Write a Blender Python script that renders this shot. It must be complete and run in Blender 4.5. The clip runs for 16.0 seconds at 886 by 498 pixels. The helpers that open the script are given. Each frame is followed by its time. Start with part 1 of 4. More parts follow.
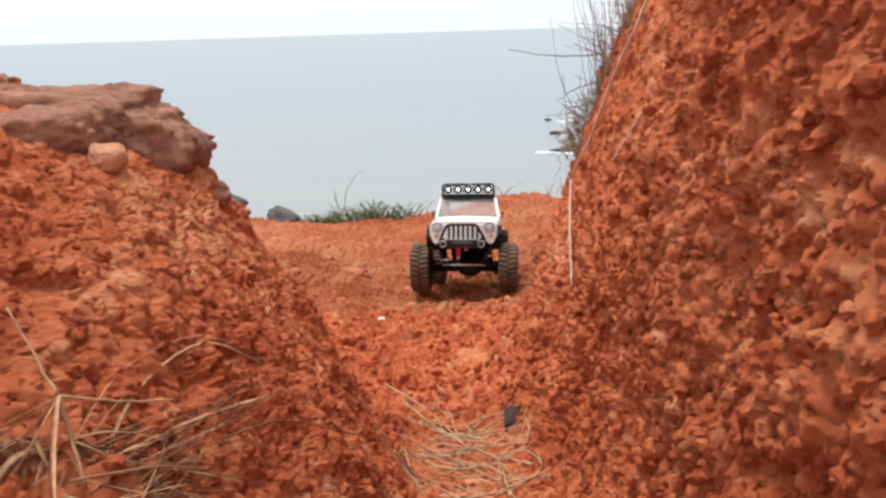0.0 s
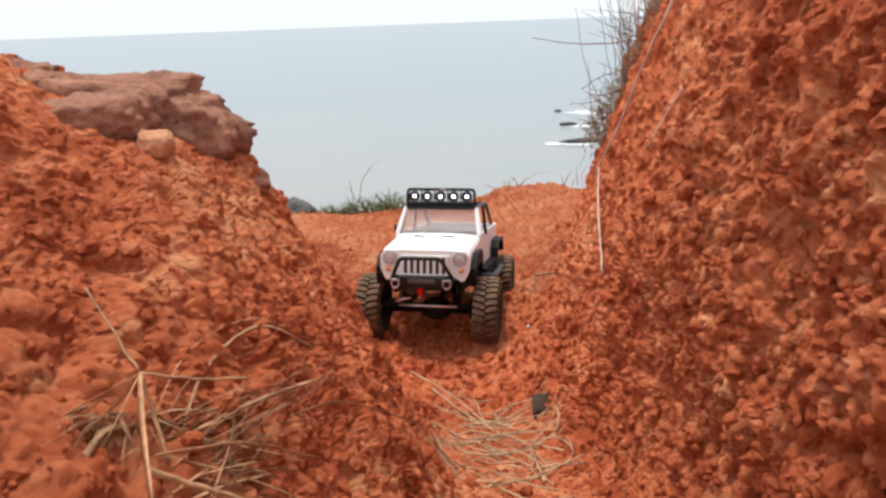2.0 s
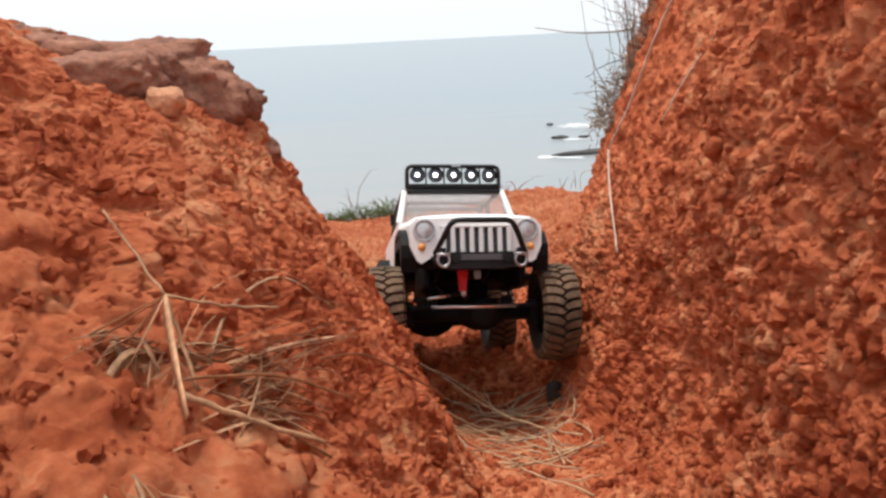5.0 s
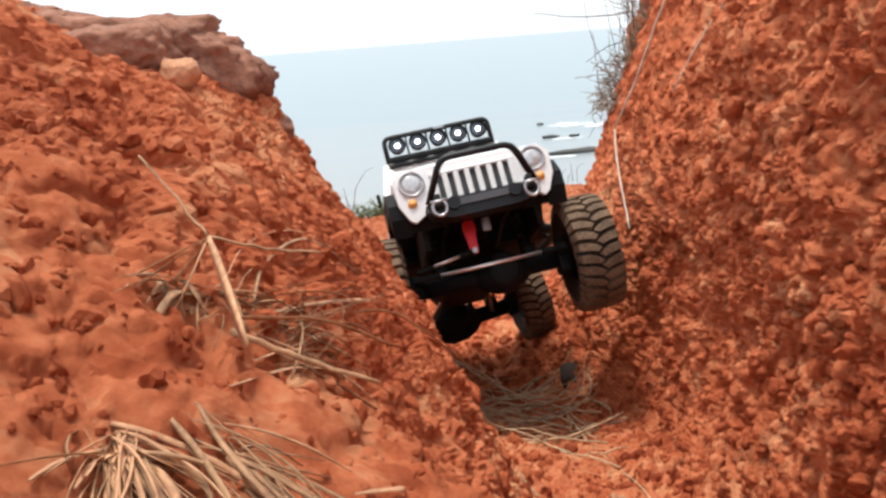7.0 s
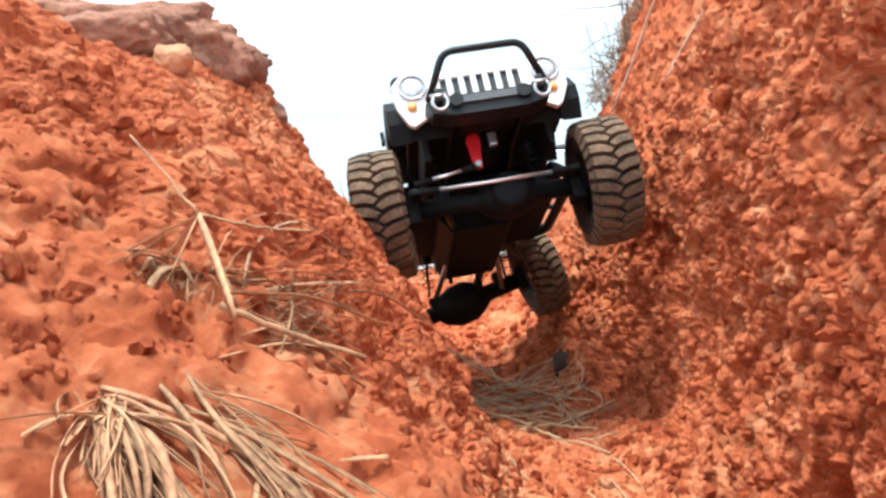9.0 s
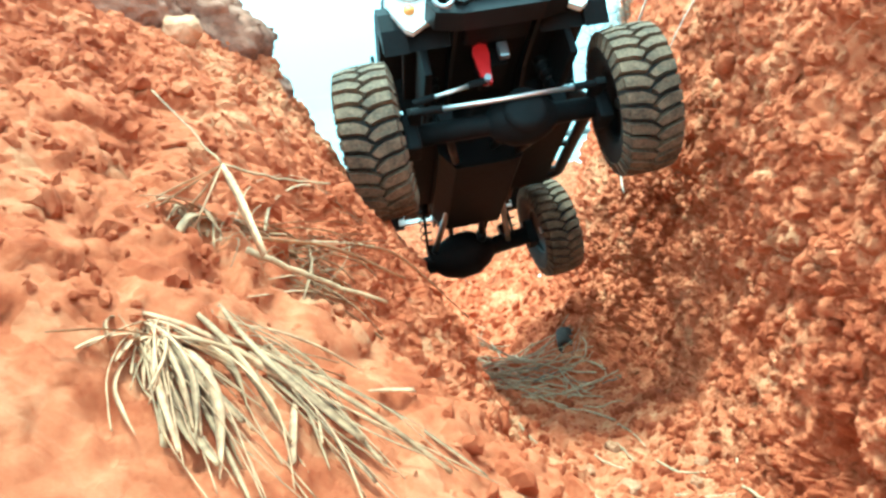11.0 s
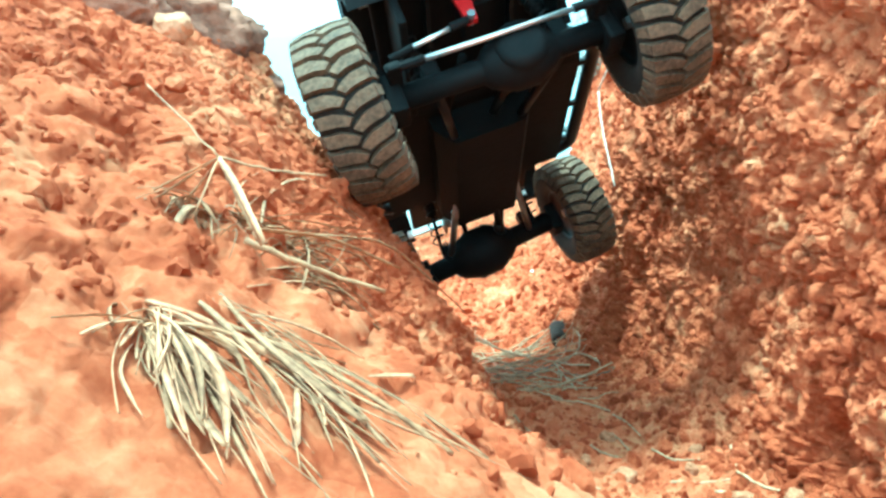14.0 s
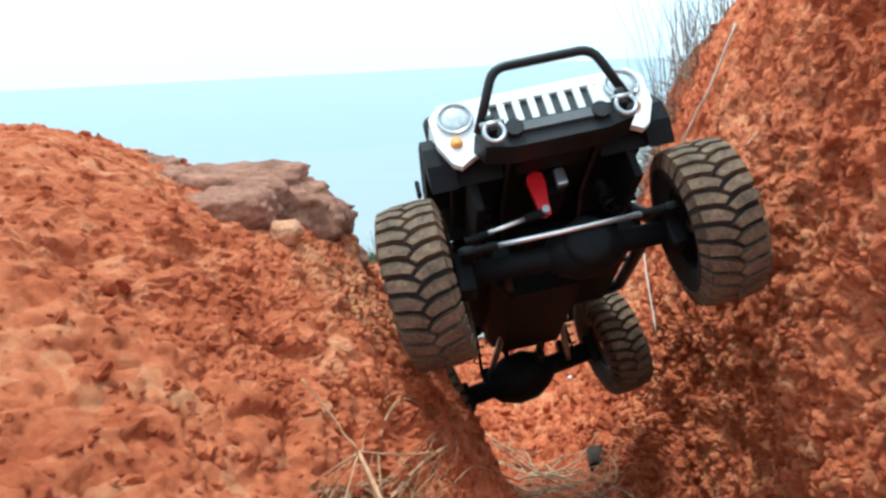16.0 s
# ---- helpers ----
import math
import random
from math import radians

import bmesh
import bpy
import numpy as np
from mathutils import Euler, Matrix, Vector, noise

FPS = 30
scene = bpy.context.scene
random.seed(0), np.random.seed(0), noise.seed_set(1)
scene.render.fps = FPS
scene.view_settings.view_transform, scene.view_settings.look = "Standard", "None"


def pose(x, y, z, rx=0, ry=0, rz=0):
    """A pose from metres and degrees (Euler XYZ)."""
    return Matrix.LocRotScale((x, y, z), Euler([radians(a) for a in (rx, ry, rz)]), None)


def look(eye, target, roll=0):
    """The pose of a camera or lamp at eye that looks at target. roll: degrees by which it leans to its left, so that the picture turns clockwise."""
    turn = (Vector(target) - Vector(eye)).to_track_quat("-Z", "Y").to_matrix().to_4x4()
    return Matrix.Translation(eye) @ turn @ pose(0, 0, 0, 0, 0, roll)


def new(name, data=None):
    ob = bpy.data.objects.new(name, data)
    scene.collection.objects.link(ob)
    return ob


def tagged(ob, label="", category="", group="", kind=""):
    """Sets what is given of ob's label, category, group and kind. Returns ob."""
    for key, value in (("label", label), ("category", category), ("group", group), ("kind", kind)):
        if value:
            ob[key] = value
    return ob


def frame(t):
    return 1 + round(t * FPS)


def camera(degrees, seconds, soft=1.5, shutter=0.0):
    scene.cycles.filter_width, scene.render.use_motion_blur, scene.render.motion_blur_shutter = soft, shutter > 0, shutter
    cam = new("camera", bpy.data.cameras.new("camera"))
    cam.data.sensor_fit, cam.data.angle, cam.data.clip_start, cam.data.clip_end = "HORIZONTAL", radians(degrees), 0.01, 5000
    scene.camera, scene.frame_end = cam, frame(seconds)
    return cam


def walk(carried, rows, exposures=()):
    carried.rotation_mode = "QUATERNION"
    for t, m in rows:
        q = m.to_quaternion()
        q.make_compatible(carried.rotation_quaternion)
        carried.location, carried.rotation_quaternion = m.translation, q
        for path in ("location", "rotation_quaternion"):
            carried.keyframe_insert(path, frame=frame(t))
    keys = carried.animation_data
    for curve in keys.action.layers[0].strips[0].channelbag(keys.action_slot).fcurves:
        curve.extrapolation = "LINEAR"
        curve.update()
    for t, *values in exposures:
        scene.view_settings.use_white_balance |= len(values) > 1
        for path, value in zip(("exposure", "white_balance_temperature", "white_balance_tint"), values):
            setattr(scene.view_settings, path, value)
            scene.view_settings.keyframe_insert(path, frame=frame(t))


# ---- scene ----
cam = camera(65.7, 16.0, 2.7)
PATH = [
    (0, (0.021, 0.012, 0.214), (0.054, 1.916, -0.398), -1.8),
    (0.5, (0.017, 0.01, 0.211), (0.046, 1.91, -0.414), -1.8),
    (1, (0.011, 0.008, 0.21), (0.023, 1.907, -0.419), -2.1),
    (1.5, (0.006, 0.004, 0.206), (0.015, 1.899, -0.433), -2.3),
    (2, (-0.002, 0.009, 0.211), (0.002, 1.906, -0.422), -2.2),
    (2.5, (-0.008, 0.009, 0.208), (-0.02, 1.905, -0.429), -2.5),
    (3, (-0.017, 0.008, 0.21), (-0.049, 1.904, -0.429), -2.8),
    (3.5, (-0.017, 0.004, 0.206), (-0.04, 1.895, -0.445), -2.8),
    (3.7, (-0.016, 0.001, 0.206), (-0.035, 1.891, -0.446), -2.5),
    (5.8, (-0.024, 0.022, 0.157), (0.02, 1.94, -0.407), -3.1),
    (6, (-0.023, 0.021, 0.158), (0.02, 1.937, -0.412), -2.9),
    (6.5, (-0.029, 0.02, 0.158), (0.018, 1.937, -0.413), -3.7),
    (7, (-0.041, 0.015, 0.151), (-0.001, 1.926, -0.435), -4.5),
    (7.5, (-0.044, 0.014, 0.151), (-0.013, 1.925, -0.438), -4.5),
    (8, (-0.041, 0.015, 0.151), (-0.003, 1.926, -0.436), -4.4),
    (8.5, (-0.042, 0.01, 0.148), (-0.002, 1.917, -0.454), -4.5),
    (9, (-0.038, 0.009, 0.147), (0.01, 1.916, -0.456), -4.3),
    (9.2, (-0.044, 0.008, 0.146), (-0.002, 1.914, -0.459), -4.7),
    (11.3, (-0.047, -0.001, 0.136), (0.006, 1.895, -0.499), -4.9),
    (11.5, (-0.048, 0.0, 0.138), (0.0, 1.897, -0.493), -5.1),
    (12, (-0.049, -0.005, 0.133), (-0.001, 1.886, -0.515), -5.2),
    (12.5, (-0.044, -0.003, 0.134), (0.028, 1.891, -0.504), -5.4),
    (13, (-0.05, -0.004, 0.133), (0.009, 1.89, -0.507), -5.5),
    (13.5, (-0.048, -0.004, 0.134), (0.023, 1.888, -0.508), -5.5),
    (14, (-0.048, -0.004, 0.134), (0.028, 1.89, -0.505), -5.5),
    (14.5, (-0.05, 0.001, 0.143), (0.02, 1.904, -0.469), -5.5),
    (15, (-0.051, 0.004, 0.168), (-0.018, 1.919, -0.406), -4.4),
    (15.5, (-0.069, 0.005, 0.21), (-0.055, 1.935, -0.316), -4.4),
    (16, (-0.07, -0.033, 0.253), (-0.068, 1.899, -0.264), -3.0),
]
EXPOSURES = [(0, 0.5, 6500, 10), (3.7, 0.48, 6500, 10), (5.8, 0.5, 6450, 10), (6.5, 0.55, 6400, 9), (7, 0.76, 6300, 7), (8, 1.15, 6050, 3), (9.2, 1.43, 5700, -3), (11.3, 2.1, 4200, -44), (14.5, 2.15, 4050, -46), (15, 2.08, 4000, -46), (15.2, 1.82, 4200, -41), (15.5, 1.57, 4300, -38), (16, 0.87, 5250, -10)]
walk(cam, [(t, look(eye, target, roll)) for t, eye, target, roll in PATH], EXPOSURES)

# ---- light: bright hazy overcast ----
SUN_HIGH, SUN_TURN = 75, -34
world = bpy.data.worlds.new("world")
scene.world = world
world.use_nodes = True
wn = world.node_tree
sky = wn.nodes.new("ShaderNodeTexSky")
sky.sky_type, sky.sun_disc = "NISHITA", False
sky.sun_elevation, sky.sun_rotation = radians(SUN_HIGH), radians(SUN_TURN)
sky.air_density, sky.dust_density, sky.ozone_density = 1.0, 6.0, 1.0
haze = wn.nodes.new("ShaderNodeMixRGB")
haze.inputs["Fac"].default_value = 0.75
haze.inputs["Color2"].default_value = (7.6, 8.0, 8.4, 1)
wn.links.new(sky.outputs["Color"], haze.inputs["Color1"])
back = wn.nodes["Background"]
back.inputs["Strength"].default_value = 0.118
wn.links.new(haze.outputs["Color"], back.inputs["Color"])
sun_data = bpy.data.lights.new("sun", "SUN")
sun_data.energy, sun_data.angle, sun_data.color = 2.3, radians(12), (1.0, 0.95, 0.87)
sun = new("sun", sun_data)
# the direction that the sky's sun has: turned from +y towards +x
sx, sy, sz = (math.sin(radians(SUN_TURN)) * math.cos(radians(SUN_HIGH)), math.cos(radians(SUN_TURN)) * math.cos(radians(SUN_HIGH)), math.sin(radians(SUN_HIGH)))
sun.matrix_world = look((sx * 20, sy * 20, sz * 20), (0, 0, 0))


# ---- materials ----
def material(name, colour, rough=0.7, metal=0.0, vary=0.15, scale=40.0, bump=0.0, bump_scale=200.0, second=None, spec=0.5):
    """A surface with two scales of variation and a fine relief."""
    mat = bpy.data.materials.new(name)
    mat.use_nodes = True
    n, link = mat.node_tree.nodes, mat.node_tree.links
    shader = n["Principled BSDF"]
    shader.inputs["Roughness"].default_value, shader.inputs["Metallic"].default_value = rough, metal
    shader.inputs["Specular IOR Level"].default_value = spec
    coord = n.new("ShaderNodeTexCoord")
    big, small = n.new("ShaderNodeTexNoise"), n.new("ShaderNodeTexNoise")
    big.inputs["Scale"].default_value, small.inputs["Scale"].default_value = scale, scale * 7
    big.inputs["Detail"].default_value, small.inputs["Detail"].default_value = 6, 4
    for node in (big, small):
        link.new(coord.outputs["Object"], node.inputs["Vector"])
    blend = n.new("ShaderNodeMath")
    blend.operation = "MULTIPLY_ADD"
    blend.inputs[1].default_value = 0.45
    link.new(small.outputs["Fac"], blend.inputs[0])
    scaled = n.new("ShaderNodeMath")
    scaled.operation = "MULTIPLY"
    scaled.inputs[1].default_value = 0.55
    link.new(big.outputs["Fac"], scaled.inputs[0])
    link.new(scaled.outputs[0], blend.inputs[2])
    ramp = n.new("ShaderNodeValToRGB")
    dark = [c * (1 - vary) for c in colour]
    light = list(second) if second else [min(1, c * (1 + vary)) for c in colour]
    ramp.color_ramp.elements[0].position, ramp.color_ramp.elements[1].position = 0.34, 0.66
    ramp.color_ramp.elements[0].color, ramp.color_ramp.elements[1].color = (*dark, 1), (*light, 1)
    link.new(blend.outputs[0], ramp.inputs["Fac"])
    link.new(ramp.outputs["Color"], shader.inputs["Base Color"])
    if bump:
        grain = n.new("ShaderNodeTexNoise")
        grain.inputs["Scale"].default_value, grain.inputs["Detail"].default_value = bump_scale, 5
        link.new(coord.outputs["Object"], grain.inputs["Vector"])
        relief = n.new("ShaderNodeBump")
        relief.inputs["Strength"].default_value, relief.inputs["Distance"].default_value = bump, 0.004
        link.new(grain.outputs["Fac"], relief.inputs["Height"])
        link.new(relief.outputs["Normal"], shader.inputs["Normal"])
    return mat


def earth_material(name, hue=1.0, dust=0.0, pale=0.0, deep=1.0):
    """Crumbly iron-red earth: dusty orange crust over dark red soil, with pale grains; lumps differ by island."""
    mat = bpy.data.materials.new(name)
    mat.use_nodes = True
    n, link = mat.node_tree.nodes, mat.node_tree.links
    shader = n["Principled BSDF"]
    shader.inputs["Roughness"].default_value, shader.inputs["Specular IOR Level"].default_value = 0.95, 0.12
    coord, geo = n.new("ShaderNodeTexCoord"), n.new("ShaderNodeNewGeometry")
    mix = None
    for scale, weight in ((6, 0.46), (40, 0.34), (220, 0.2)):
        tex = n.new("ShaderNodeTexNoise")
        tex.inputs["Scale"].default_value, tex.inputs["Detail"].default_value, tex.inputs["Roughness"].default_value = scale, 6, 0.65
        link.new(coord.outputs["Object"], tex.inputs["Vector"])
        add = n.new("ShaderNodeMath")
        add.operation = "MULTIPLY_ADD"
        add.inputs[1].default_value = weight
        link.new(tex.outputs["Fac"], add.inputs[0])
        if mix:
            link.new(mix.outputs[0], add.inputs[2])
        else:
            add.inputs[2].default_value = 0.0
        mix = add
    lumps = n.new("ShaderNodeTexVoronoi")
    lumps.inputs["Scale"].default_value, lumps.inputs["Randomness"].default_value = 85, 1.0
    link.new(coord.outputs["Object"], lumps.inputs["Vector"])
    tone = n.new("ShaderNodeSeparateColor")
    link.new(lumps.outputs["Color"], tone.inputs["Color"])
    clod = n.new("ShaderNodeMath")
    clod.operation = "POWER"
    clod.inputs[1].default_value = 3.0
    link.new(tone.outputs["Red"], clod.inputs[0])
    dusted = n.new("ShaderNodeMath")
    dusted.operation = "MULTIPLY_ADD"
    dusted.inputs[1].default_value = 0.085
    link.new(clod.outputs[0], dusted.inputs[0])
    link.new(mix.outputs[0], dusted.inputs[2])
    mix = n.new("ShaderNodeMath")
    mix.operation = "SUBTRACT"
    mix.inputs[1].default_value = 0.016
    link.new(dusted.outputs[0], mix.inputs[0])
    isle = n.new("ShaderNodeMath")
    isle.operation = "MULTIPLY_ADD"
    isle.inputs[1].default_value = 0.1
    link.new(geo.outputs["Random Per Island"], isle.inputs[0])
    link.new(mix.outputs[0], isle.inputs[2])
    info = n.new("ShaderNodeObjectInfo")
    own = n.new("ShaderNodeMath")
    own.operation = "MULTIPLY_ADD"
    own.inputs[1].default_value = 0.06
    link.new(info.outputs["Random"], own.inputs[0])
    link.new(isle.outputs[0], own.inputs[2])
    ramp = n.new("ShaderNodeValToRGB")
    stops = ramp.color_ramp
    tones = [(0.44, 0.27 * hue, 0.057 + 0.01 * dust, 0.023 + 0.012 * dust), (0.76, 0.63 * hue, 0.31, 0.158), (0.55, 0.41 * hue, 0.1 + 0.012 * dust, 0.04 + 0.016 * dust), (0.63, 0.54 * hue, 0.163 + 0.012 * dust, 0.072 + 0.018 * dust)]
    for k, (at, r, g, b) in enumerate(tones):
        e = stops.elements[k] if k < 2 else stops.elements.new(at - pale)
        e.position, e.color = at - pale, (r * deep, g * deep, b * deep, 1)
    link.new(own.outputs[0], ramp.inputs["Fac"])
    link.new(ramp.outputs["Color"], shader.inputs["Base Color"])
    grain = n.new("ShaderNodeTexNoise")
    grain.inputs["Scale"].default_value, grain.inputs["Detail"].default_value, grain.inputs["Roughness"].default_value = 420, 10, 0.78
    link.new(coord.outputs["Object"], grain.inputs["Vector"])
    relief = n.new("ShaderNodeBump")
    relief.inputs["Strength"].default_value, relief.inputs["Distance"].default_value = 0.75, 0.0035
    link.new(grain.outputs["Fac"], relief.inputs["Height"])
    link.new(relief.outputs["Normal"], shader.inputs["Normal"])
    return mat


EARTH = earth_material("red_earth")
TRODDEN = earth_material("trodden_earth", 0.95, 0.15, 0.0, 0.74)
# paler dusty earth, with light on the near floor put into the colour
LIT_DUST = earth_material("lit_dusty_earth", 1.0, 0.1, 0.075)


def sea_material():
    """Calm water: silty and warm grey near the shore, blue-grey further out, with long faint streaks."""
    mat = bpy.data.materials.new("sea")
    mat.use_nodes = True
    n, link = mat.node_tree.nodes, mat.node_tree.links
    shader = n["Principled BSDF"]
    shader.inputs["Roughness"].default_value = 0.3
    coord, split = n.new("ShaderNodeTexCoord"), n.new("ShaderNodeSeparateXYZ")
    link.new(coord.outputs["Object"], split.inputs[0])
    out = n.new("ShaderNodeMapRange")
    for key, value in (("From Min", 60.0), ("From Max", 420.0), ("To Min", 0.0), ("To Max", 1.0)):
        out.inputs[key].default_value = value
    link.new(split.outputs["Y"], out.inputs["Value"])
    wide = n.new("ShaderNodeMapping")
    wide.inputs["Scale"].default_value = (0.012, 0.07, 1)
    link.new(coord.outputs["Object"], wide.inputs["Vector"])
    streak = n.new("ShaderNodeTexNoise")
    streak.inputs["Scale"].default_value, streak.inputs["Detail"].default_value = 1.0, 5
    link.new(wide.outputs["Vector"], streak.inputs["Vector"])
    add = n.new("ShaderNodeMath")
    add.operation = "MULTIPLY_ADD"
    add.inputs[1].default_value = 0.9
    link.new(streak.outputs["Fac"], add.inputs[0])
    link.new(out.outputs["Result"], add.inputs[2])
    ramp = n.new("ShaderNodeValToRGB")
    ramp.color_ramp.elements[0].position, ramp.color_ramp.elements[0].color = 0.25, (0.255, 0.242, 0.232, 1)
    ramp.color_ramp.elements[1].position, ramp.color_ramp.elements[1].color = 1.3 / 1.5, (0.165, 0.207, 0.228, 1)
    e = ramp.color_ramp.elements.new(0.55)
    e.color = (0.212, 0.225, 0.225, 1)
    link.new(add.outputs[0], ramp.inputs["Fac"])
    link.new(ramp.outputs["Color"], shader.inputs["Base Color"])
    return mat


SEA = sea_material()


# ---- ground ----
def cells(p, size, seed):
    """Nearest-lump field: distance to the nearest scattered point (in cells) and that point's random number."""
    q = p / size
    base = np.floor(q).astype(np.int64)
    best, tone = np.full(len(p), 9.0), np.zeros(len(p))
    for dx in (-1, 0, 1):
        for dy in (-1, 0, 1):
            for dz in (-1, 0, 1):
                c = base + (dx, dy, dz)
                h = (c[:, 0] * 73856093 ^ c[:, 1] * 19349663 ^ c[:, 2] * 83492791 ^ (seed * 2654435)) & 0x7FFFFFFF
                r = [((h * k + (h >> 7) * 31) % 10007) / 10007.0 for k in (1103, 2971, 5407, 7907)]
                d = np.sqrt((c[:, 0] + r[0] - q[:, 0]) ** 2 + (c[:, 1] + r[1] - q[:, 1]) ** 2 + (c[:, 2] + r[2] - q[:, 2]) ** 2)
                near = d < best
                best, tone = np.where(near, d, best), np.where(near, r[3], tone)
    return best, tone


def waves(p, size, seed):
    """Smooth value noise from -1 to 1."""
    q = p / size
    base = np.floor(q).astype(np.int64)
    f = q - base
    f = f * f * (3 - 2 * f)
    out = np.zeros(len(p))
    for dx in (0, 1):
        for dy in (0, 1):
            for dz in (0, 1):
                c = base + (dx, dy, dz)
                h = (c[:, 0] * 73856093 ^ c[:, 1] * 19349663 ^ c[:, 2] * 83492791 ^ (seed * 2654435)) & 0x7FFFFFFF
                r = ((h * 1103 + (h >> 7) * 31) % 10007) / 10007.0
                w = (f[:, 0] if dx else 1 - f[:, 0]) * (f[:, 1] if dy else 1 - f[:, 1]) * (f[:, 2] if dz else 1 - f[:, 2])
                out += w * (2 * r - 1)
    return out


# cross-sections of the gully from the bank over the floor to the wall: y, then x and z of 13 marks
SECTIONS = [
    (-0.50, "-1.5 .25  -.42 .22  -.24 .17  -.17 .12  -.11 .08  -.03 .05  .03 .01  .08 .0  .13 .02  .165 .08  .18 .15  .25 .38  1.5 .6"),
    (0.00, "-1.5 .2  -.4 .2  -.2 .14  -.14 .1  -.09 .06  -.02 .02  .03 -.03  .08 -.04  .13 -.02  .155 .05  .168 .12  .23 .36  1.5 .55"),
    (0.16, "-1.5 .2  -.4 .2  -.2 .15  -.15 .11  -.1 .07  -.01 .0  .03 -.06  .085 -.075  .13 -.06  .15 .02  .165 .1  .225 .34  1.5 .55"),
    (0.27, "-1.5 .2  -.4 .215  -.2 .148  -.155 .115  -.09 .045  -.028 -.04  .02 -.11  .08 -.125  .135 -.11  .15 -.02  .162 .09  .22 .32  1.5 .55"),
    (0.41, "-1.5 .2  -.4 .225  -.2 .142  -.149 .108  -.087 .038  -.037 -.037  .004 -.138  .075 -.158  .138 -.14  .166 -.04  .166 .08  .225 .32  1.5 .55"),
    (0.53, "-1.5 .15  -.4 .215  -.21 .14  -.15 .118  -.109 .038  -.046 -.073  .005 -.186  .07 -.2  .142 -.188  .184 -.07  .184 .05  .255 .32  1.5 .55"),
    (0.62, "-1.5 .1  -.42 .18  -.25 .1  -.17 .038  -.096 -.074  -.042 -.15  -.005 -.222  .06 -.232  .134 -.213  .181 -.115  .195 .02  .29 .32  1.5 .55"),
    (0.72, "-1.5 .0  -.55 .04  -.35 .0  -.19 -.08  -.09 -.165  -.046 -.198  -.005 -.255  .055 -.265  .118 -.243  .16 -.165  .197 .0  .325 .34  1.5 .55"),
    (0.87, "-1.5 -.1  -.7 -.1  -.37 -.14  -.22 -.19  -.11 -.245  -.07 -.275  .0 -.315  .045 -.32  .1 -.27  .153 -.2  .201 -.02  .371 .36  1.5 .55"),
    (1.02, "-1.6 -.18  -.9 -.2  -.5 -.21  -.26 -.25  -.14 -.29  -.08 -.3  .0 -.325  .05 -.32  .11 -.29  .172 -.21  .228 -.03  .438 .36  1.6 .55"),
    (1.14, "-1.6 -.2  -1 -.18  -.5 -.21  -.3 -.25  -.16 -.31  -.1 -.318  .0 -.332  .06 -.332  .13 -.31  .195 -.24  .254 -.057  .49 .38  1.7 .5"),
    (1.29, "-1.7 -.21  -1.05 -.2  -.52 -.23  -.32 -.265  -.18 -.327  -.1 -.337  .0 -.348  .07 -.348  .16 -.33  .25 -.29  .42 -.25  .75 -.18  1.85 -.05"),
    (1.50, "-1.8 -.25  -1.2 -.25  -.6 -.28  -.38 -.31  -.22 -.365  -.1 -.372  .05 -.377  .12 -.375  .22 -.36  .33 -.33  .55 -.28  1 -.25  2 -.2"),
    (1.80, "-2 -.33  -1.4 -.33  -.7 -.36  -.4 -.38  -.22 -.44  -.05 -.462  .05 -.467  .16 -.467  .26 -.45  .36 -.39  .6 -.34  1 -.32  2.1 -.3"),
    (2.15, "-2.2 -.42  -1.6 -.42  -.8 -.43  -.4 -.44  -.22 -.46  -.05 -.475  .08 -.478  .2 -.465  .3 -.43  .4 -.39  .6 -.36  1 -.36  2.2 -.35"),
    (2.60, "-2.4 -.5  -1.8 -.47  -1 -.45  -.5 -.49  -.25 -.495  -.05 -.49  .1 -.47  .19 -.44  .26 -.415  .42 -.41  .53 -.435  .62 -.5  2.4 -.6"),
    (2.80, "-2.6 -.6  -2 -.6  -1 -.58  -.5 -.56  -.25 -.55  -.05 -.55  .12 -.54  .2 -.51  .27 -.48  .42 -.47  .54 -.5  .66 -.58  2.6 -.7"),
    (3.20, "-3 -1.2  -2 -1.2  -1 -1.1  -.5 -1.1  -.25 -1.1  -.05 -1.1  .12 -1.1  .25 -1.1  .33 -1.05  .45 -1  .6 -1  1.2 -1.1  3 -1.2"),
]


def section_table():
    ys = np.array([s[0] for s in SECTIONS])
    marks = np.array([[float(v) for v in s[1].split()] for s in SECTIONS]).reshape(len(ys), 13, 2)
    return ys, marks


def smooth_between(t, ts, vs):
    """Monotone cubic interpolation of the rows vs at ts."""
    h = np.diff(ts)[:, None, None]
    d = np.diff(vs, axis=0) / h
    m = np.zeros_like(vs)
    m[0], m[-1] = d[0], d[-1]
    same = d[:-1] * d[1:] > 0
    m[1:-1] = np.where(same, 2 * d[:-1] * d[1:] / np.where(same, d[:-1] + d[1:], 1), 0)
    k = np.clip(np.searchsorted(ts, t) - 1, 0, len(ts) - 2)
    u = ((t - ts[k]) / (ts[k + 1] - ts[k]))[:, None, None]
    hk = h[k]
    return (2 * u**3 - 3 * u**2 + 1) * vs[k] + (u**3 - 2 * u**2 + u) * hk * m[k] + (3 * u**2 - 2 * u**3) * vs[k + 1] + (u**3 - u**2) * hk * m[k + 1]


